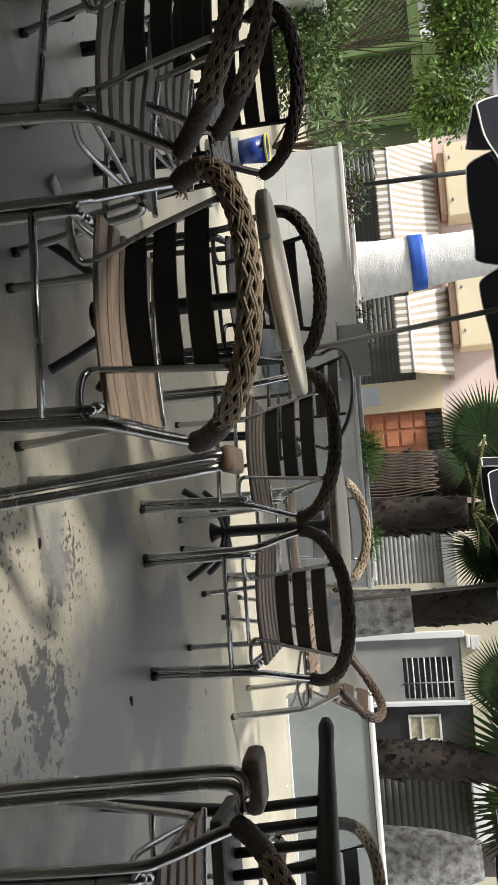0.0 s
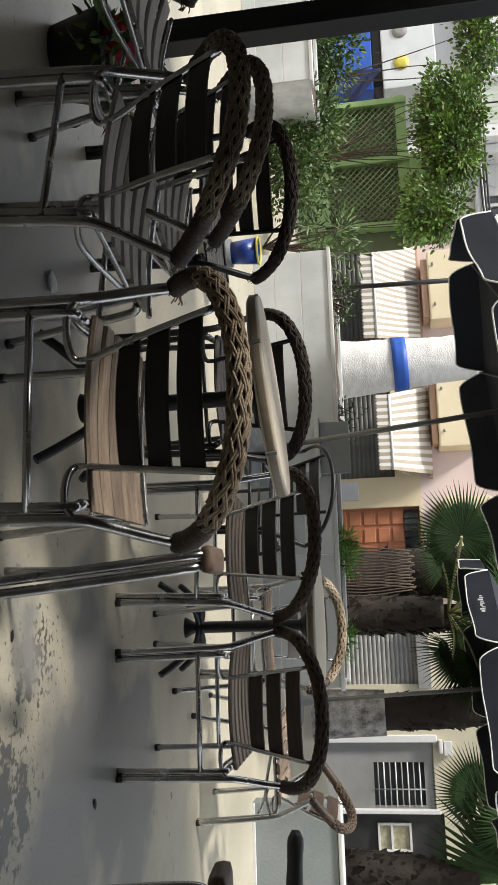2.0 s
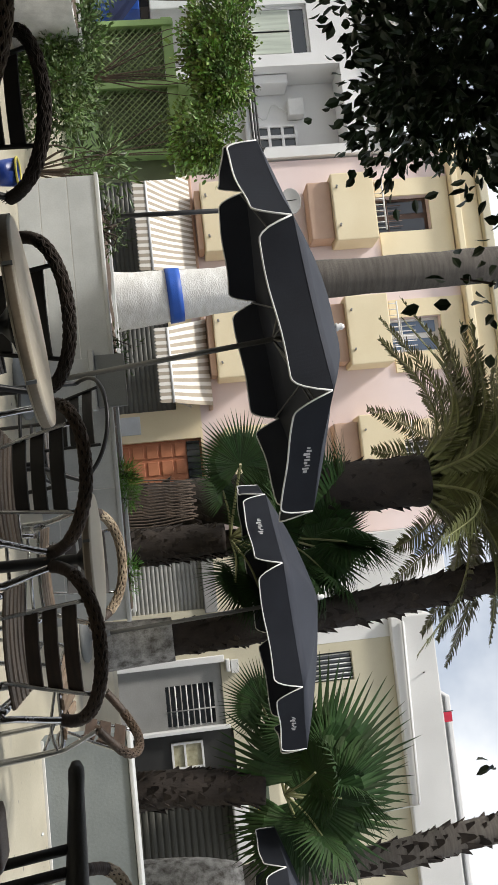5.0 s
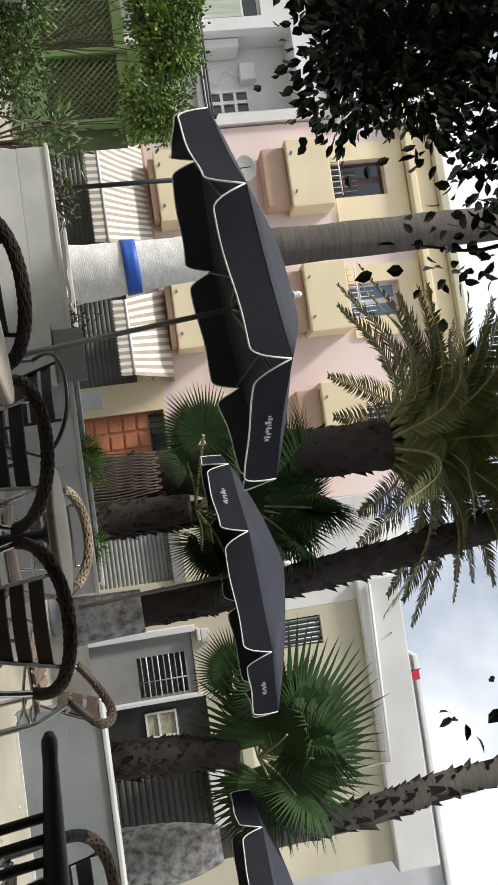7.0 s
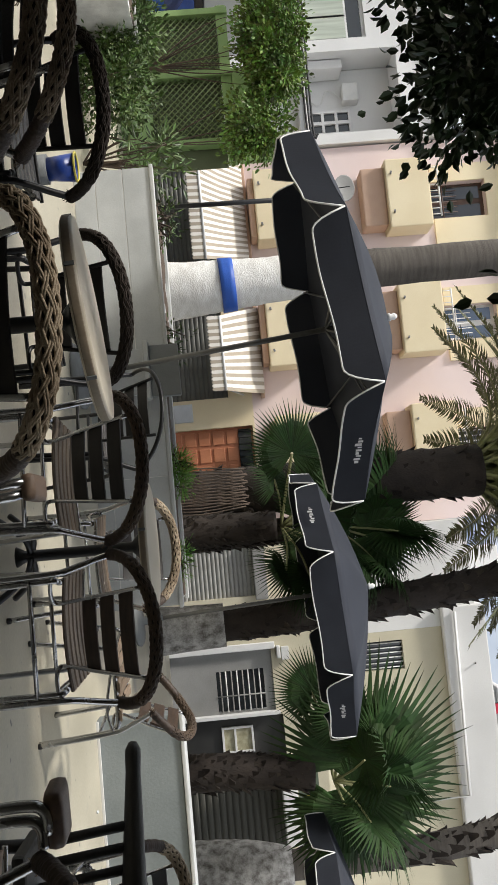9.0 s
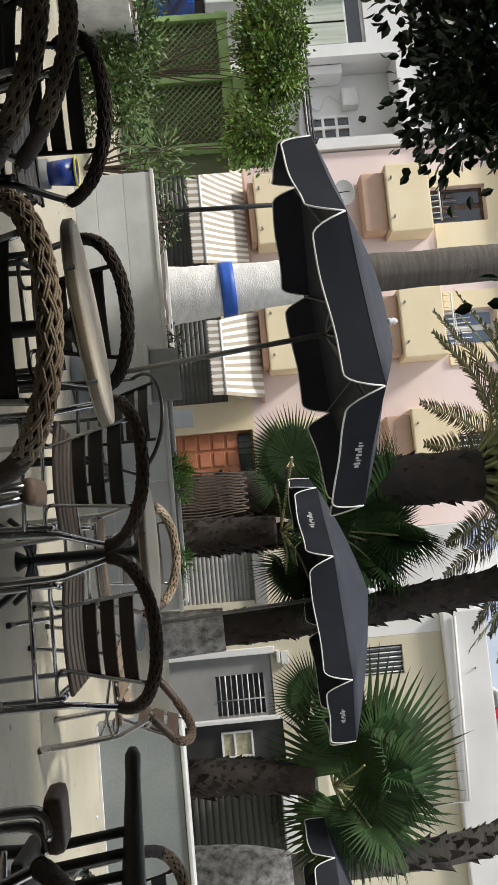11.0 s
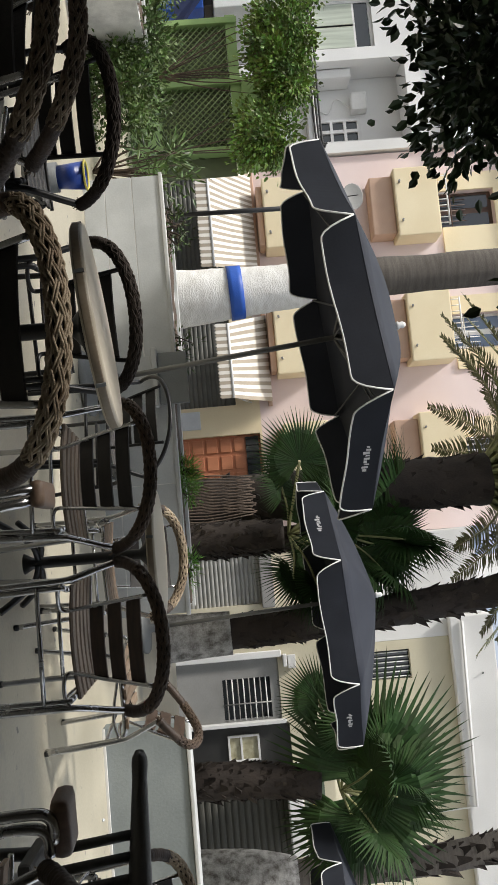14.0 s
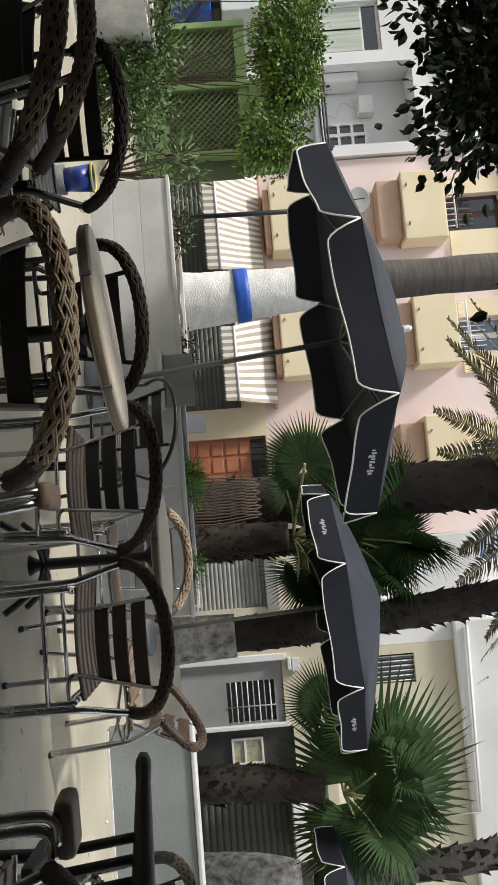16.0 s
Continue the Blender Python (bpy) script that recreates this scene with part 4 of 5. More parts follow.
lp = thing("street_pole", "thin dark metal pole behind the planter", "pole")
part("shaft", pipe([(-3.47, 8.8, 0), (-3.43, 8.8, 2.6)], 0.026, 10), M_BLACK, lp)
part("cap", lathe(bmesh.new(), [(0.03, 2.6), (0.034, 2.62), (0.01, 2.65)], 10, -3.43, 8.8), M_POLE, lp)
bp = thing("canopy_post", "black square steel post with a base plate", "post")
part("shaft", one(-2.56, -2.45, 3.15, 3.26, 0.012, 3.3, 0.006), M_BLACK, bp)
part("base_plate", one(-2.62, -2.39, 3.09, 3.32, 0, 0.012, 0.002), M_BLACK, bp)
bk = thing("bucket", "blue plastic bucket with a yellow rim on the floor", "bucket")
M_BUCK = mat("blue_plastic", (0.02, 0.06, 0.32), 0.35, scale=6)
part("body", lathe(bmesh.new(), [(0.07, 0.2), (0.086, 0.37), (0.081, 0.365), (0.065, 0.21)], 20, -2.28, 5.0), M_BUCK, bk)
part("rim", tube(bmesh.new(), [Vector((-2.28 + 0.087 * math.cos(i * math.pi / 12), 5.0 + 0.087 * math.sin(i * math.pi / 12), 0.37)) for i in range(25)], 0.007, 6), M_SIGNY, bk, "yellow rim")
part("stand", lathe(bmesh.new(), [(0.11, 0), (0.09, 0.1), (0.09, 0.2)], 16, -2.28, 5.0), M_SLATE, bk)
pp = thing("paper_scrap", "crumpled scrap of pale paper on the floor", "litter")
cm = bmesh.new()
bmesh.ops.create_icosphere(cm, subdivisions=2, radius=0.032)
for v in cm.verts:
    v.co *= 1 + 0.5 * noise.noise(v.co * 60)
    v.co = Vector((v.co.x * 1.3, v.co.y * 0.8, v.co.z * 0.4 + 0.013))
part("scrap", cm, M_SIGNW, pp)
pp.matrix_basis = pose(-1.13, 2.53, 0, 0, 0, 30)

# ---- plants ----
M_LEAF = island(mat("bright_shrub_leaf", (0.165, 0.255, 0.035), 0.5, col2=(0.035, 0.07, 0.012), scale=3, fine=40, bump=0.1), 0.45, 1.6, 0.035)
M_HEDGE = island(mat("feathery_hedge_leaf", (0.10, 0.165, 0.033), 0.5, col2=(0.022, 0.045, 0.012), scale=3, fine=40, bump=0.1), 0.6, 1.4, 0.02)
M_FICUS = island(mat("dark_ficus_leaf", (0.035, 0.06, 0.02), 0.4, col2=(0.02, 0.04, 0.013), scale=4, fine=40, bump=0.1), 0.7, 1.3, 0.02)
M_FAN = island(mat("fan_palm_leaf", (0.026, 0.058, 0.011), 0.68, col2=(0.011, 0.028, 0.007), scale=3, fine=60, bump=0.1, spec=0.25), 0.7, 1.3, 0.015)
M_FROND = island(mat("date_palm_leaflet", (0.13, 0.14, 0.045), 0.5, col2=(0.06, 0.065, 0.022), scale=2, fine=40, bump=0.1), 0.7, 1.35, 0.015)
M_GRASS = island(mat("fresh_grass", (0.16, 0.36, 0.04), 0.5, col2=(0.09, 0.22, 0.02), scale=6, fine=40, bump=0.1), 0.7, 1.3, 0.02)
M_DRY = mat("dry_olive_stem", (0.26, 0.27, 0.12), 0.6, col2=(0.17, 0.17, 0.07), scale=4)
M_TRUNK = mat("dark_palm_trunk", (0.042, 0.032, 0.026), 0.9, col2=(0.02, 0.015, 0.012), scale=6, fine=50, bump=0.8, stretch=(1, 1, 0.6))
M_BOOT = island(mat("palm_leaf_bases", (0.046, 0.035, 0.028), 0.9, col2=(0.018, 0.013, 0.011), scale=8, fine=60, bump=0.8), 0.45, 1.5, 0.01)
M_SMOOTH = mat("grey_palm_trunk", (0.135, 0.12, 0.105), 0.9, col2=(0.08, 0.07, 0.06), scale=5, fine=60, bump=0.8, stretch=(0.6, 0.6, 5))
M_LIME = mat("whitewashed_bark", (0.80, 0.80, 0.78), 0.8, col2=(0.64, 0.63, 0.60), scale=6, fine=45, bump=0.9, stretch=(1, 1, 2.2))
M_OLDLIME = mat("worn_whitewash", (0.58, 0.57, 0.55), 0.9, col2=(0.13, 0.12, 0.105), scale=9, fine=60, bump=0.9)
M_BARK = mat("brown_bark", (0.11, 0.08, 0.06), 0.9, col2=(0.06, 0.045, 0.035), scale=9, fine=60, bump=0.7)
rng = np.random.default_rng(7)


def leaf_mesh(name, centres, dirs, length, width, material, curl=0.15):
    """Many small folded leaves, each a piece of its own, as one mesh."""
    n = len(centres)
    d = dirs / np.linalg.norm(dirs, axis=1, keepdims=True)
    r = rng.normal(size=(n, 3))
    s = np.cross(d, r)
    s /= np.linalg.norm(s, axis=1, keepdims=True) + 1e-9
    nn = np.cross(d, s)
    L = (length * rng.uniform(0.6, 1.25, n))[:, None]
    W = (width * rng.uniform(0.7, 1.2, n))[:, None]
    q = lambda along, side, lift: centres + d * L * along + s * W * side + nn * (W * lift - L * curl * along ** 2)
    v = np.stack([q(0, 0, 0), q(0.28, 0.42, 0.12), q(0.62, 0.44, 0.12), q(1, 0, 0), q(0.62, -0.44, 0.12), q(0.28, -0.42, 0.12), q(0.45, 0, 0)], 1).reshape(-1, 3)
    f = [(7 * i + k, 7 * i + (k + 1) % 6, 7 * i + 6) for i in range(n) for k in range(6)]
    me = bpy.data.meshes.new(name)
    me.from_pydata(v.tolist(), [], f)
    me.materials.append(material)
    return me


def clumps(cx, cy, cz, rx, ry, rz, count, leaves, spread):
    """Leaf places in clumps inside a rough ellipsoid, denser towards its skin."""
    c = rng.normal(size=(count, 3))
    c /= np.linalg.norm(c, axis=1, keepdims=True)
    c *= rng.uniform(0.35, 1.0, (count, 1)) ** 0.6
    lump = np.array([1 + 0.35 * noise.noise(Vector(p * 2.1)) for p in c])[:, None]
    c = c * lump * np.array([rx, ry, rz])
    p = c[:, None, :] + rng.normal(size=(count, leaves, 3)) * spread
    out = p - c[:, None, :] + 0.5 * c[:, None, :] / np.array([rx, ry, rz]) * spread
    return p.reshape(-1, 3) + np.array([cx, cy, cz]), out.reshape(-1, 3), c + np.array([cx, cy, cz])


def shrub(name, label, blobs, root, length, width, material, stems=M_BARK, hang=0.0):
    t = thing(name, label, "shrub" if "tree" not in name else "tree")
    P, D, C = [], [], []
    for b in blobs:
        p, d, c = clumps(*b)
        P.append(p), D.append(d), C.append(c)
    P, D, C = np.concatenate(P), np.concatenate(D), np.concatenate(C)
    D = D / (np.linalg.norm(D, axis=1, keepdims=True) + 1e-9)
    D[:, 2] -= hang
    cr = new("crown", leaf_mesh("crown", P, D, length, width, material))
    cr.parent = t
    cr["kind"] = "stuff"
    st = bmesh.new()
    root = [Vector(r) for r in root]
    for i in range(0, len(C), max(1, len(C) // 16)):
        e = Vector(C[i])
        r = min(root, key=lambda q: (q - e).length)
        m = r.lerp(e, 0.55) + Vector(rng.normal(size=3) * 0.06)
        tube(st, smooth_line([r, m, e], 6), [0.012, 0.011, 0.01, 0.008, 0.006, 0.005, 0.004], 5)
    part("stem_tangle", st, stems, t)["kind"] = "stuff"
    return t


def fan_leaf(radius, blades, droop):
    """A palmate leaf: a stalk end and folded blades that part towards their tips."""
    bm = bmesh.new()
    for i in range(blades):
        a = radians(-150 + 300 * i / (blades - 1))
        L = radius * (0.78 + 0.22 * math.cos(a * 0.6)) * random.uniform(0.9, 1.05)
        h = radians(300 / (blades - 1)) * 0.5
        w = radius * 0.62 * math.tan(h) * 1.15
        dirx = Vector((math.sin(a), math.cos(a), 0))
        sd = Vector((math.cos(a), -math.sin(a), 0))
        pts = []
        for s, ww, dz in ((0.03, 0.06, 0.0), (0.52, 0.95, 0.04), (0.76, 0.45, -0.01 - droop * 0.4), (1.0, 0.02, -0.06 - droop)):
            c = dirx * L * s + Vector((0, 0, dz * L * (0.7 + 0.5 * random.random())))
            pts.append((bm.verts.new(c + sd * w * ww), bm.verts.new(c + Vector((0, 0, 0.25 * w * ww))), bm.verts.new(c - sd * w * ww)))
        for p, q in zip(pts, pts[1:]):
            bm.faces.new((p[0], p[1], q[1], q[0]))
            bm.faces.new((p[1], p[2], q[2], q[1]))
    return bm


def palm_trunk(t, line, r0, r1, material, boots=0, boot_size=0.09, flare=1.25, zmin=-9.0):
    pts = smooth_line(line, 40)
    rad = [(r0 + (r1 - r0) * i / 40) * (1 + (flare - 1) * max(0, 1 - i / 6) ** 2) * (1 + 0.04 * noise.noise(Vector((i * 0.9, 3, 1)))) for i in range(41)]
    bm = tube(bmesh.new(), pts, rad, 20)
    for v in bm.verts:
        v.co += Vector((noise.noise(v.co * 6), noise.noise(v.co * 6 + Vector((9, 0, 0))), 0)) * r0 * 0.09
    tr = part("trunk", bm, material, t)
    if boots:
        bb = bmesh.new()
        fr = frames(pts)
        for k in range(boots):
            s = (k + 0.5) / boots * 39
            i = int(s)
            p, a, b = fr[i]
            up = (fr[i + 1][0] - p).normalized()
            ang = k * 2.39996 + random.uniform(-0.5, 0.5)
            if p.z < zmin:
                continue
            out = math.cos(ang) * a + math.sin(ang) * b
            sd = up.cross(out)
            z = boot_size * random.choice((0.5, 0.7, 0.85, 1.0, 1.25)) * random.uniform(0.8, 1.15)
            o = p.lerp(fr[i + 1][0], s - i) + out * rad[i] * 0.93
            tip = up * z * random.uniform(0.1, 0.7) + sd * z * random.uniform(-0.35, 0.35) + out * z * random.uniform(0.2, 0.55)
            vs = [o - sd * z * 0.42 - up * z * 0.5, o + sd * z * 0.42 - up * z * 0.5, o + sd * z * 0.16 + tip, o - sd * z * 0.16 + tip, o + up * z * 0.25, o + tip * 1.25]
            add_faces(bb, vs, [(0, 1, 2, 3), (3, 2, 5), (0, 3, 4), (3, 5, 4), (1, 4, 2), (2, 4, 5)])
        lb = part("leaf_base_shag", bb, M_BOOT, t, "shaggy dark cut leaf bases")
        lb["kind"] = "stuff"
    return tr


FANS = [mesh_of("fan_leaf", fan_leaf(0.62, 64, 0.05 + 0.12 * i), M_FAN) for i in range(4)]


def fan_palm(label, line, r, hub, leaves, boots, material=None, fan_scale=1.0, seed=1, boot=0.13, zmin=-9.0, broad=(), back=1.0):
    rd = random.Random(seed)
    t = thing("fan_palm", label, "palm tree", "palm trees")
    palm_trunk(t, line, r, r * 0.85, material or M_TRUNK, boots, boot, zmin=zmin)
    hub = Vector(hub)
    for k, (az, el, reach, sc) in enumerate(leaves):
        d = Vector((math.cos(radians(el)) * math.cos(radians(az)), math.cos(radians(el)) * math.sin(radians(az)), math.sin(radians(el))))
        end = hub + d * reach
        part("stalk", pipe([hub, hub.lerp(end, 0.5) + Vector((0, 0, 0.06 * reach)), end], 0.011, 6, 8), M_DRY, t)
        lf = new("leaf", FANS[k % 4])
        z = Vector((0, 0, 1)) - d * d.z
        z = (z.normalized() + Vector((rd.uniform(-0.5, 0.5), rd.uniform(-0.9, 0.1), 0))).normalized()
        x = d.cross(z).normalized()
        z = x.cross(d)
        m = Matrix((x, d, z)).transposed().to_4x4()
        lf.matrix_basis = Matrix.Translation(end) @ m @ Matrix.Scale(sc * fan_scale, 4)
        lf.parent = t
    for k, (dx, dy, dz, reach, sc) in enumerate(broad):
        d = Vector((dx, dy, dz)).normalized()
        end = hub + d * reach
        part("stalk", pipe([hub, hub.lerp(end, 0.5), end], 0.016, 6, 8), M_DRY, t)
        x = d.cross(Vector((0.15, -1, 0.25))).normalized()
        lf = new("leaf", FANS[k % 2])
        lf.matrix_basis = Matrix.Translation(end) @ Matrix((x, d, x.cross(d))).transposed().to_4x4() @ Matrix.Scale(sc, 4)
        lf.parent = t
    t.matrix_basis = away(back)
    return t


def spread(n, el0, el1, reach, sc, seed):
    rd = random.Random(seed)
    return [(k * 137.5 + rd.uniform(-20, 20), el0 + (el1 - el0) * k / max(1, n - 1) + rd.uniform(-10, 10), reach * rd.uniform(0.8, 1.2), sc * rd.uniform(0.85, 1.15)) for k in range(n)]


fan_palm("short fan palm with a shaggy black trunk", [(0.03, 9.0, 0), (0.03, 9.0, 0.8), (0.05, 9.0, 1.6)], 0.19, (0.05, 9.0, 1.65), spread(11, 60, 0, 0.6, 0.8, 3), 420, seed=2, boot=0.085, back=1.2, broad=((-0.9, -0.1, 0.22, 0.78, 0.95), (0.35, 0.1, 0.5, 0.35, 0.8), (-0.2, 0, 1, 0.3, 0.8)))
fan_palm("fan palm with large deep green leaves behind the parasols", [(0.12, 10.6, 0), (0.12, 10.6, 1.2), (0.12, 10.6, 2.25)], 0.18, (0.12, 10.6, 2.4), spread(13, 75, 8, 0.7, 1.2, 5), 300, seed=3, boot=0.09, back=1.12, broad=((0.35, 0.1, 0.9, 0.45, 1.35), (-0.5, 0.1, 0.8, 0.4, 1.1)))
fan_palm("low fan palm with broad green leaves and shaggy trunk", [(2.5, 9.0, 0), (2.5, 9.0, 0.8), (2.6, 9.0, 1.75)], 0.2, (2.7, 9.0, 1.95), spread(9, 85, 15, 0.6, 0.95, 8) + [(185, 10, 0.7, 0.9), (80, 40, 0.7, 1.2)], 420, seed=4, boot=0.085, back=1.22, broad=((-0.45, 0.1, 1, 0.30, 2.1), (0.35, 0, 1, 0.2, 1.9), (-0.9, 0, 0.25, 0.6, 0.85), (0.9, 0, 0.3, 0.3, 1.3), (-1.0, -0.1, -0.15, 0.95, 0.8)))
p3 = fan_palm("tall leaning palm trunk with triangular leaf scars", [(1.14, 10.0, 0), (1.12, 10.0, 1.5), (1.03, 10.0, 2.95), (0.84, 10.0, 4.8), (0.5, 10.0, 7.2)], 0.2, (0.5, 10.0, 7.2), spread(14, 70, -30, 0.9, 1.5, 9), 520, seed=5, boot=0.125, zmin=0.95, back=1.15)
part("whitewash", tube(bmesh.new(), smooth_line([(1.14, 10, 0.0), (1.135, 10, 0.5), (1.13, 10, 0.95)], 8), [0.305, 0.285, 0.275, 0.268, 0.262, 0.258, 0.255, 0.252, 0.25], 22), M_OLDLIME, p3, "worn whitewash on the foot of the trunk")
p5 = fan_palm("tall palm trunk with grey leaf scars", [(5.12, 13.15, 0), (5.1, 13.15, 1.3), (5.06, 13.15, 3.7), (4.86, 13.15, 5.5), (4.75, 13.15, 9.5)], 0.23, (4.75, 13.15, 9.5), spread(12, 70, -30, 0.9, 1.6, 10), 330, M_SMOOTH, seed=6, boot=0.15, zmin=1.5)
part("whitewash", tube(bmesh.new(), smooth_line([(5.12, 13.15, 0.0), (5.11, 13.15, 0.8), (5.1, 13.15, 1.6)], 10), [0.5, 0.49, 0.48, 0.47, 0.455, 0.44, 0.42, 0.39, 0.35, 0.31, 0.26], 24), M_OLDLIME, p5, "worn grey whitewash on the swollen foot")

wp = thing("whitewashed_palm", "tall palm with whitewashed trunk and a painted blue band", "palm tree", "palm trees")
palm_trunk(wp, [(-2.745, 9.604, 0.152), (-2.781, 9.604, 1.218), (-2.823, 9.604, 2.404), (-2.852, 9.604, 5.129), (-2.864, 9.604, 8.684)], 0.249, 0.196, M_SMOOTH, 0, flare=1.2)
lw = [(-2.745, 9.604, 0.152), (-2.757, 9.604, 0.744), (-2.787, 9.604, 1.455), (-2.817, 9.604, 2.226)]
lime = tube(bmesh.new(), smooth_line(lw, 30), [0.397 - 0.136 * min(1, i / 26) ** 0.75 + 0.006 * noise.noise(Vector((i * 0.7, 0, 5))) for i in range(31)], 36)
for v in lime.verts:
    v.co += Vector((noise.noise(v.co * 11), noise.noise(v.co * 11 + Vector((5, 2, 0))), 0)) * 0.012 + Vector((noise.noise(Vector((v.co.x * 4, v.co.y * 4, v.co.z * 30))), 0, 0)) * 0.006
part("whitewash", lime, M_LIME, wp, "thick ribbed white limewash")
bandl = smooth_line(lw, 40)[23:27]
part("blue_band", tube(bmesh.new(), bandl, [0.318, 0.315, 0.311, 0.307], 36), M_BLUE, wp, "bright blue painted band")
for k, (az, el, reach, sc) in enumerate(spread(14, 75, -35, 0.9, 1.4, 12)):
    lf = new("leaf", FANS[k % 4])
    lf.matrix_basis = Matrix.Translation((-2.864, 9.604, 8.684)) @ pose(0, 0, 0, 0, 0, az) @ pose(0, 0.8, 0.3, el, 0, 0) @ Matrix.Scale(sc, 4)
    lf.parent = wp


def date_frond(length, sag):
    rach, lf = bmesh.new(), bmesh.new()
    line = smooth_line([(0, 0, 0), (0, length * 0.35, length * 0.16), (0, length * 0.7, length * (0.16 - sag * 0.4)), (0, length, length * (0.05 - sag))], 24)
    tube(rach, line, [0.028 * (1 - i / 26) + 0.003 for i in range(25)], 6)
    fr = frames(line)
    for i in range(3, 24):
        for k in range(4):
            p, a, b = fr[i]
            q = p.lerp(line[min(i + 1, 24)], k / 4)
            t = (line[min(i + 1, 24)] - line[i - 1]).normalized()
            for s in (-1, 1):
                L = length * 0.19 * math.sin(math.pi * (0.16 + 0.8 * i / 24)) * random.uniform(0.85, 1.1)
                d = (Vector((s, 0, 0)) * 0.75 + t * 0.6 + Vector((0, 0, random.uniform(0.0, 0.35)))).normalized()
                w = t * 0.02
                m, e = q + d * L * 0.55, q + d * L + Vector((0, 0, -0.12 * L))
                add_faces(lf, [q - w * 0.6, q + w * 0.6, m + w, m - w, e], [(0, 1, 2, 3), (3, 2, 4)])
    return mesh_of("frond", lf, M_FROND), mesh_of("rachis", rach, M_DRY)


FR = [date_frond(2.4, 0.16 + 0.16 * i) for i in range(3)]
dp = thing("date_palm", "date palm with arching yellow-green fronds and a stout trunk", "palm tree", "palm trees")
palm_trunk(dp, [(-0.45, 12.0, 0), (-0.47, 12, 1.5), (-0.48, 12, 3.2), (-0.47, 12, 4.72)], 0.33, 0.37, M_TRUNK, 260, 0.16)
for k in range(64):
    az = k * 137.5
    el = 82 - 74 * (k / 63) ** 0.9
    lf, rc = FR[k % 3]
    fo = new("frond", lf)
    fo.parent = dp
    fo.matrix_basis = Matrix.Translation((-0.47, 12.0, 4.55)) @ pose(0, 0, 0, 0, 0, az) @ pose(0, 0.12, 0, el, 0, random.uniform(-20, 20)) @ Matrix.Scale(random.uniform(0.85, 1.1), 4)
    r2 = new("rachis", rc)
    r2.parent = fo

# ---- green fence, hedge and creeper ----
fe = thing("garden_fence", "green painted garden fence with diamond lattice panels", "fence")
part("bottom_wall", one(-8.05, -5.5, 12.5, 12.7, 0, 0.5, 0.01), M_GREEN, fe)
part("top_rail", one(-8.05, -5.5, 12.46, 12.58, 1.6, 1.76, 0.01), M_GREEN, fe)
part("board", one(-7.0, -5.5, 12.44, 12.56, 1.765, 2.3, 0.01), M_GREEN, fe, "solid green upper board")
for x in (-7.95, -6.95, -5.85):
    part("post", one(x - 0.05, x + 0.05, 12.42, 12.6, 0, 1.78, 0.008), M_GREEN, fe)
part("backing", one(-8.0, -5.5, 12.62, 12.64, 0.5, 1.6), mat("dim_green_board", (0.13, 0.16, 0.09), 0.7, scale=2), fe)
for x0, x1 in ((-7.9, -7.0), (-6.9, -5.9)):
    lt = bmesh.new()
    w, h, st = x1 - x0, 1.1, 0.1
    k = -h
    while k < w:
        for s in (1, -1):
            a, b = max(0, k), min(w, k + h)
            if b - a > 0.02:
                za, zb = 0.5 + (a - k), 0.5 + (b - k)
                if s < 0:
                    za, zb = 0.5 + h - (a - k), 0.5 + h - (b - k)
                tube(lt, [(x0 + a, 12.5 + 0.012 * s, za), (x0 + b, 12.5 + 0.012 * s, zb)], 0.011, 4)
        k += st
    lp2 = part("lattice", lt, M_LATTICE, fe, "diamond lattice of thin green laths")
    lp2["kind"] = "stuff"

shrub("hedge_shrub", "dense feathery green hedge in the planter", [(-4.85, 8.1, 0.4, 0.65, 0.5, 0.45, 95, 80, 0.08), (-5.95, 8.3, 0.5, 0.6, 0.5, 0.45, 100, 80, 0.075), (-7.1, 8.4, 0.55, 0.7, 0.5, 0.35, 85, 80, 0.075), (-4.25, 7.9, 0.3, 0.35, 0.35, 0.36, 22, 50, 0.07)], [(-4.95, 8.1, 0.0), (-5.9, 8.3, 0.3), (-7, 8.3, 0.3), (-4.3, 7.9, 0.0)], 0.058, 0.03, M_HEDGE)
shrub("flowering_creeper", "bright green leafy creeper spilling over the fence", [(-6.9, 11.7, 2.35, 1.0, 0.5, 0.45, 190, 46, 0.085), (-8.3, 11.8, 2.85, 0.6, 0.4, 0.22, 50, 46, 0.08), (-5.7, 11.7, 2.0, 0.4, 0.35, 0.45, 45, 46, 0.085), (-5.4, 11.8, 2.0, 0.2, 0.25, 0.4, 16, 40, 0.08)], [(-6.9, 12.1, 0.5), (-8.2, 12.1, 0.5), (-5.7, 12.1, 0.5)], 0.075, 0.046, M_LEAF, hang=0.3)
shrub("planter_shrub", "straggly grey-green shrub at the planter end", [(-3.65, 8.0, 0.6, 0.32, 0.3, 0.4, 18, 16, 0.07)], [(-3.65, 8.0, 0.0)], 0.12, 0.028, M_HEDGE)
shrub("succulent_row", "small green plants along the planter edge", [(-2.9, 7.7, 0.78, 0.28, 0.2, 0.1, 16, 14, 0.05), (-1.78, 7.8, 0.78, 0.16, 0.15, 0.14, 10, 14, 0.05)], [(-2.9, 7.7, 0.66), (-1.78, 7.8, 0.66)], 0.06, 0.02, M_HEDGE)
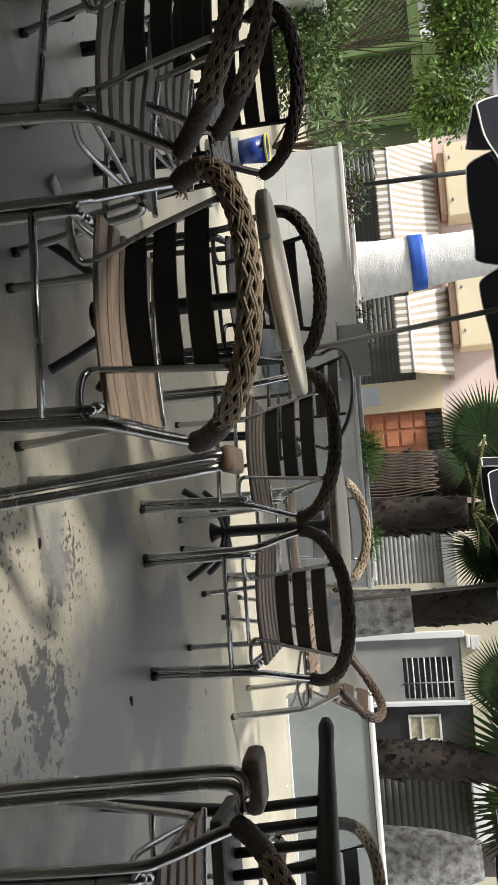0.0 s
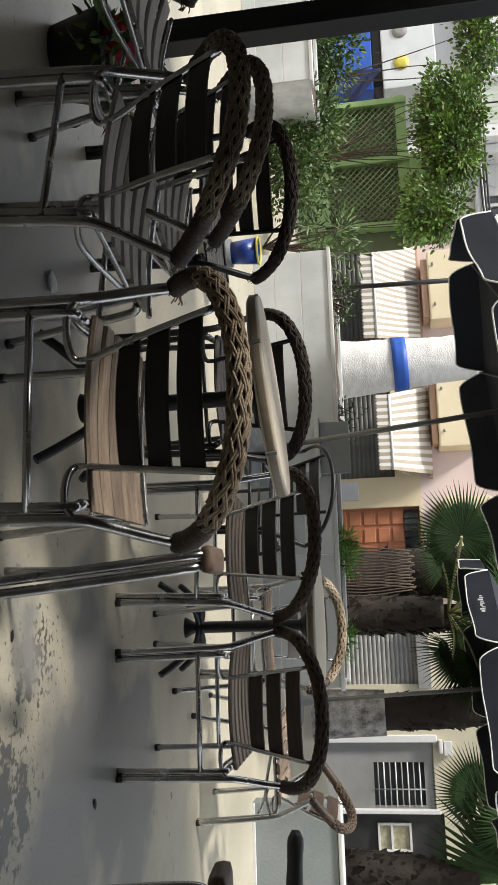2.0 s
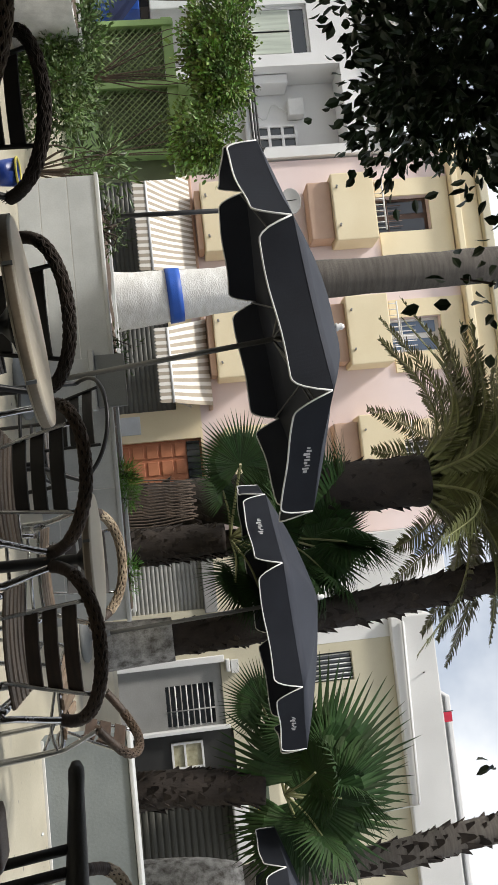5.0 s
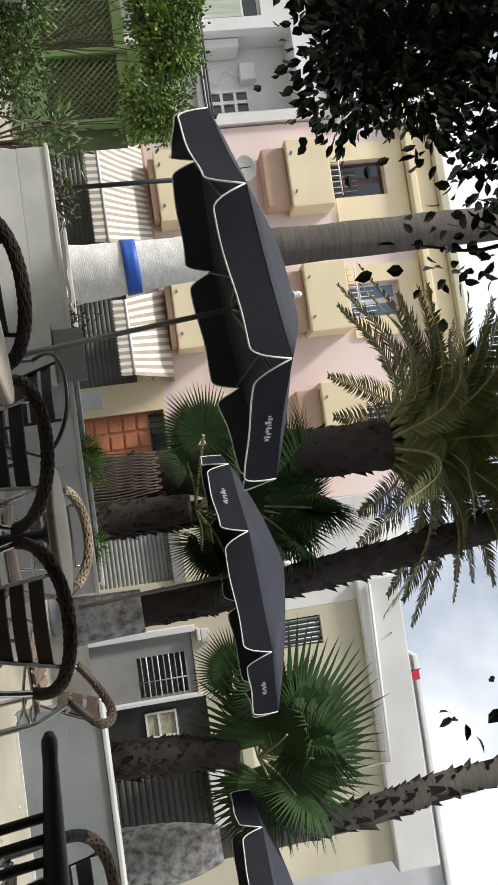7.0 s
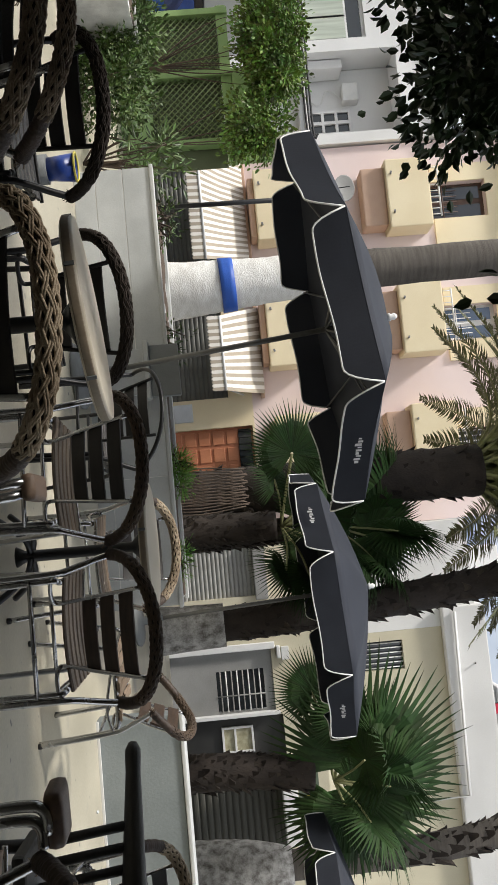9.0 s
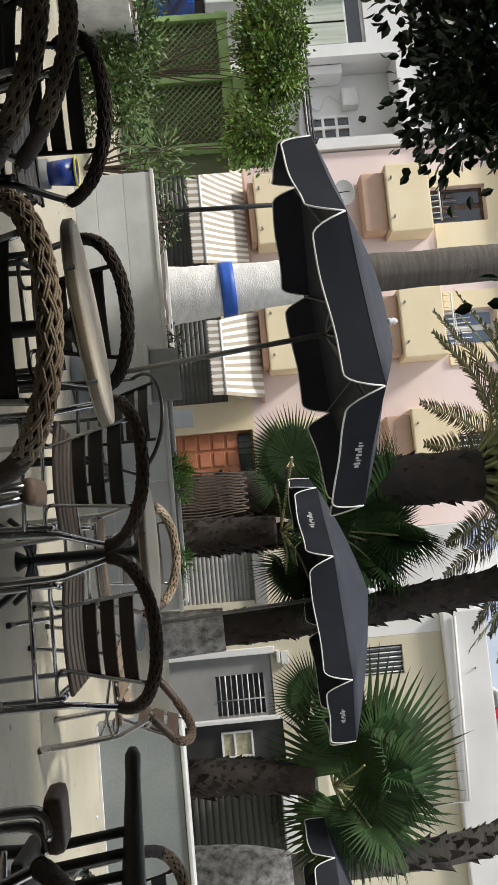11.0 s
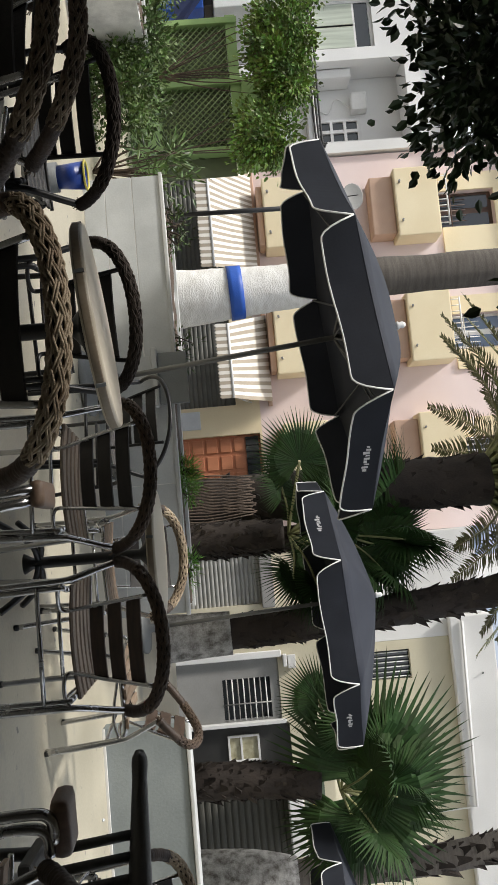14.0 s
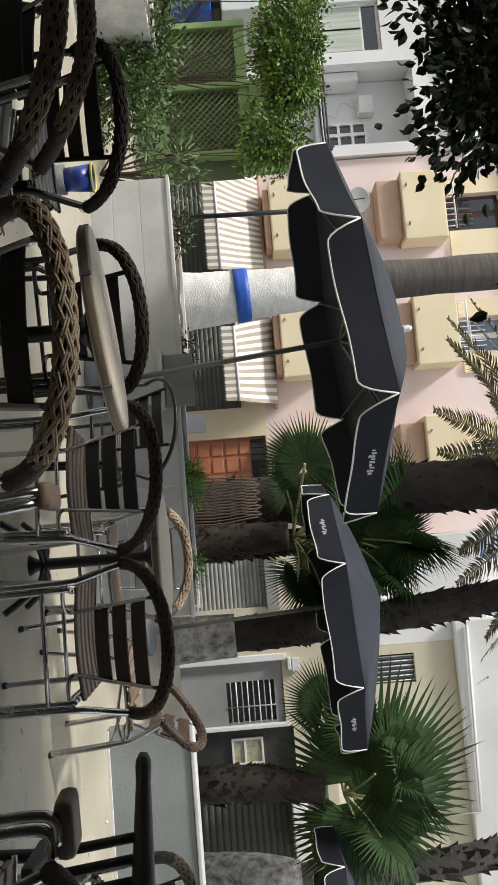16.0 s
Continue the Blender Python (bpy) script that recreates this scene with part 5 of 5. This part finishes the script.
shrub("grass_tuft", "bright green grassy tuft in the planter", [(-0.55, 7.9, 0.68, 0.2, 0.15, 0.08, 30, 40, 0.04), (0.28, 7.9, 0.63, 0.14, 0.12, 0.06, 14, 30, 0.035)], [(-0.62, 7.9, 0.6), (0.25, 7.9, 0.6)], 0.07, 0.008, M_GRASS)
# ---- wire hedge guard before the red door ----
wg = thing("woven_screen", "brown woven stick screen in front of a doorway", "screen")
for k in range(26):
    x = -0.62 + 0.0165 * k
    part("stick", pipe([(x, 9.4, 0.3), (x + (0.05 if k % 2 else -0.05), 9.38, 0.8), (x, 9.4, 1.33 + 0.03 * math.sin(k * 5))], 0.008, 5, 6), M_BARK, wg)
for z in (0.45, 0.8, 1.15):
    part("wire", pipe([(-0.64, 9.4, z), (-0.18, 9.4, z + 0.02)], 0.004, 5), M_IRON, wg)
part("plinth", one(-0.66, -0.16, 9.3, 9.5, 0, 0.3, 0.01), M_GREYWALL, wg)

# ---- kiosk ----
ki = thing("kiosk", "blue and white kiosk with a printed sign panel", "kiosk")
part("body", one(-11.5, -8.55, 13.0, 14.6, 0, 1.3, 0.02), M_BLUE, ki)
part("counter_gap", one(-11.4, -8.65, 13.1, 14.5, 1.31, 1.45), M_IRON, ki)
sp = part("sign_panel", one(-11.5, -8.5, 12.95, 14.7, 1.46, 2.35, 0.02), M_SIGNW, ki, "white fascia with round emblems")
for x in (-10.2, -9.55, -8.95):
    em = lathe(bmesh.new(), [(0.13, 0), (0.13, 0.012), (0.05, 0.02)], 20)
    bmesh.ops.transform(em, matrix=pose(x, 12.945, 1.78, 90, 0, 0), verts=em.verts)
    part("emblem", em, M_SIGNY if x > -9.2 else M_GREYWALL, sp)
flp = bmesh.new()
add_faces(flp, [(-8.9, 12.95, 1.3), (-8.1, 12.6, 0.95), (-8.1, 12.6, 1.0), (-8.9, 12.95, 1.46), (-8.9, 12.9, 0.85), (-8.15, 12.7, 0.8)], [(0, 1, 2, 3), (0, 4, 5, 1)])
bmesh.ops.solidify(flp, geom=flp.faces, thickness=0.03)
part("awning_flap", flp, mat("navy_cloth", (0.02, 0.035, 0.12), 0.7, scale=4), ki, "navy awning flap with pale edge")

# ---- tree over the terrace ----
fic = shrub("ficus_tree", "dark glossy-leaved tree reaching over the terrace", [(-2.05, 3.35, 2.6, 0.58, 0.5, 0.58, 150, 40, 0.085), (-2.9, 3.4, 2.9, 0.8, 0.8, 0.8, 90, 24, 0.12), (-1.75, 3.2, 3.0, 0.75, 0.5, 0.45, 90, 26, 0.1), (-0.75, 3.0, 2.45, 0.16, 0.14, 0.22, 5, 6, 0.07), (-1.0, 3.05, 2.75, 0.4, 0.3, 0.2, 20, 14, 0.1), (0.88, 3.05, 2.2, 0.06, 0.1, 0.16, 2, 6, 0.05)], [(-2.3, 3.5, 3.0), (-0.9, 3.1, 2.9), (0.9, 3.1, 2.75)], 0.062, 0.042, M_FICUS)
part("limb", pipe([(-4.6, 3.9, 0.0), (-4.5, 3.85, 1.6), (-3.6, 3.7, 2.75), (-2.3, 3.5, 3.0), (-0.9, 3.1, 2.95), (0.9, 3.1, 2.8)], 0.05, 8, 30), M_BARK, fic, "grey-brown limb")

# ---- unseen closing walls and roof, added to shade the seats ----
# dark so that these unseen surfaces bounce little light
M_PLAIN = mat("dark_unseen_render", (0.13, 0.118, 0.10), 0.85, scale=1.2)
struct("wall_south", one(-14, 14, -3.3, -3.0, 0, 5.0), M_PLAIN, "unseen plain wall closing the place behind the seats")
# unseen roof: edges shape the floor shade, the opening lets a sun patch through
roof = one(-9, -3.2, -3.0, 2.3, 3.304, 3.45)
for x0, x1, y0, y1 in ((-3.199, -2.25, -3.0, 1.9), (-2.249, -1.75, -3.0, 0.65), (-2.249, -1.75, 1.75, 3.5), (-1.749, 5.0, -3.0, 3.5)):
    box(roof, x0, x1, y0, y1, 3.304, 3.45)
struct("shade_roof", roof, M_PLAIN, "unseen flat canopy roof added to shade the nearest seats")
# added out of view to block light from the left
struct("shade_wall_west", one(-3.9, -3.6, -3.0, 3.9, 0, 3.3), M_PLAIN, "unseen plain side wall added to darken the left of the terrace")
pt = thing("flower_pot", "dark pot with a red cloth and dry leaves beside a chair", "pot")
part("pot", lathe(bmesh.new(), [(0.13, 0), (0.17, 0.16), (0.18, 0.2), (0.165, 0.2), (0.15, 0.15)], 20, -2.0, 2.6), M_BLACK, pt)
cl = bmesh.new()
bmesh.ops.create_icosphere(cl, subdivisions=3, radius=0.1)
for v in cl.verts:
    v.co *= 1 + 0.35 * noise.noise(v.co * 14)
    v.co = Vector((v.co.x - 2.03, v.co.y * 0.8 + 2.55, v.co.z * 0.9 + 0.27))
part("cloth", cl, M_RED, pt, "crumpled red cloth")
pl, pd, _ = clumps(-1.92, 2.6, 0.2, 0.16, 0.14, 0.12, 14, 14, 0.05)
dl = new("leaves", leaf_mesh("leaves", pl, pd, 0.08, 0.03, M_HEDGE))
dl.parent = pt


# ---- litter ----
for x, y, r, m, lab in ((1.90, 6.19, 0.018, M_SIGNW, "small white scrap on the floor"), (0.62, 3.02, 0.012, M_IRON, "tiny dark scrap on the floor"), (0.02, 2.31, 0.01, M_IRON, "tiny dark scrap on the floor")):
    sc = thing("floor_scrap", lab, "litter", "", pose(x, y, 0, 0, 0, 40 * x))
    bm = bmesh.new()
    bmesh.ops.create_icosphere(bm, subdivisions=2, radius=r)
    for v in bm.verts:
        v.co = Vector((v.co.x * 1.8, v.co.y * 0.7, v.co.z * 0.4 + r * 0.3)) * (1 + 0.3 * noise.noise(v.co * 90))
    part("scrap", bm, m, sc)
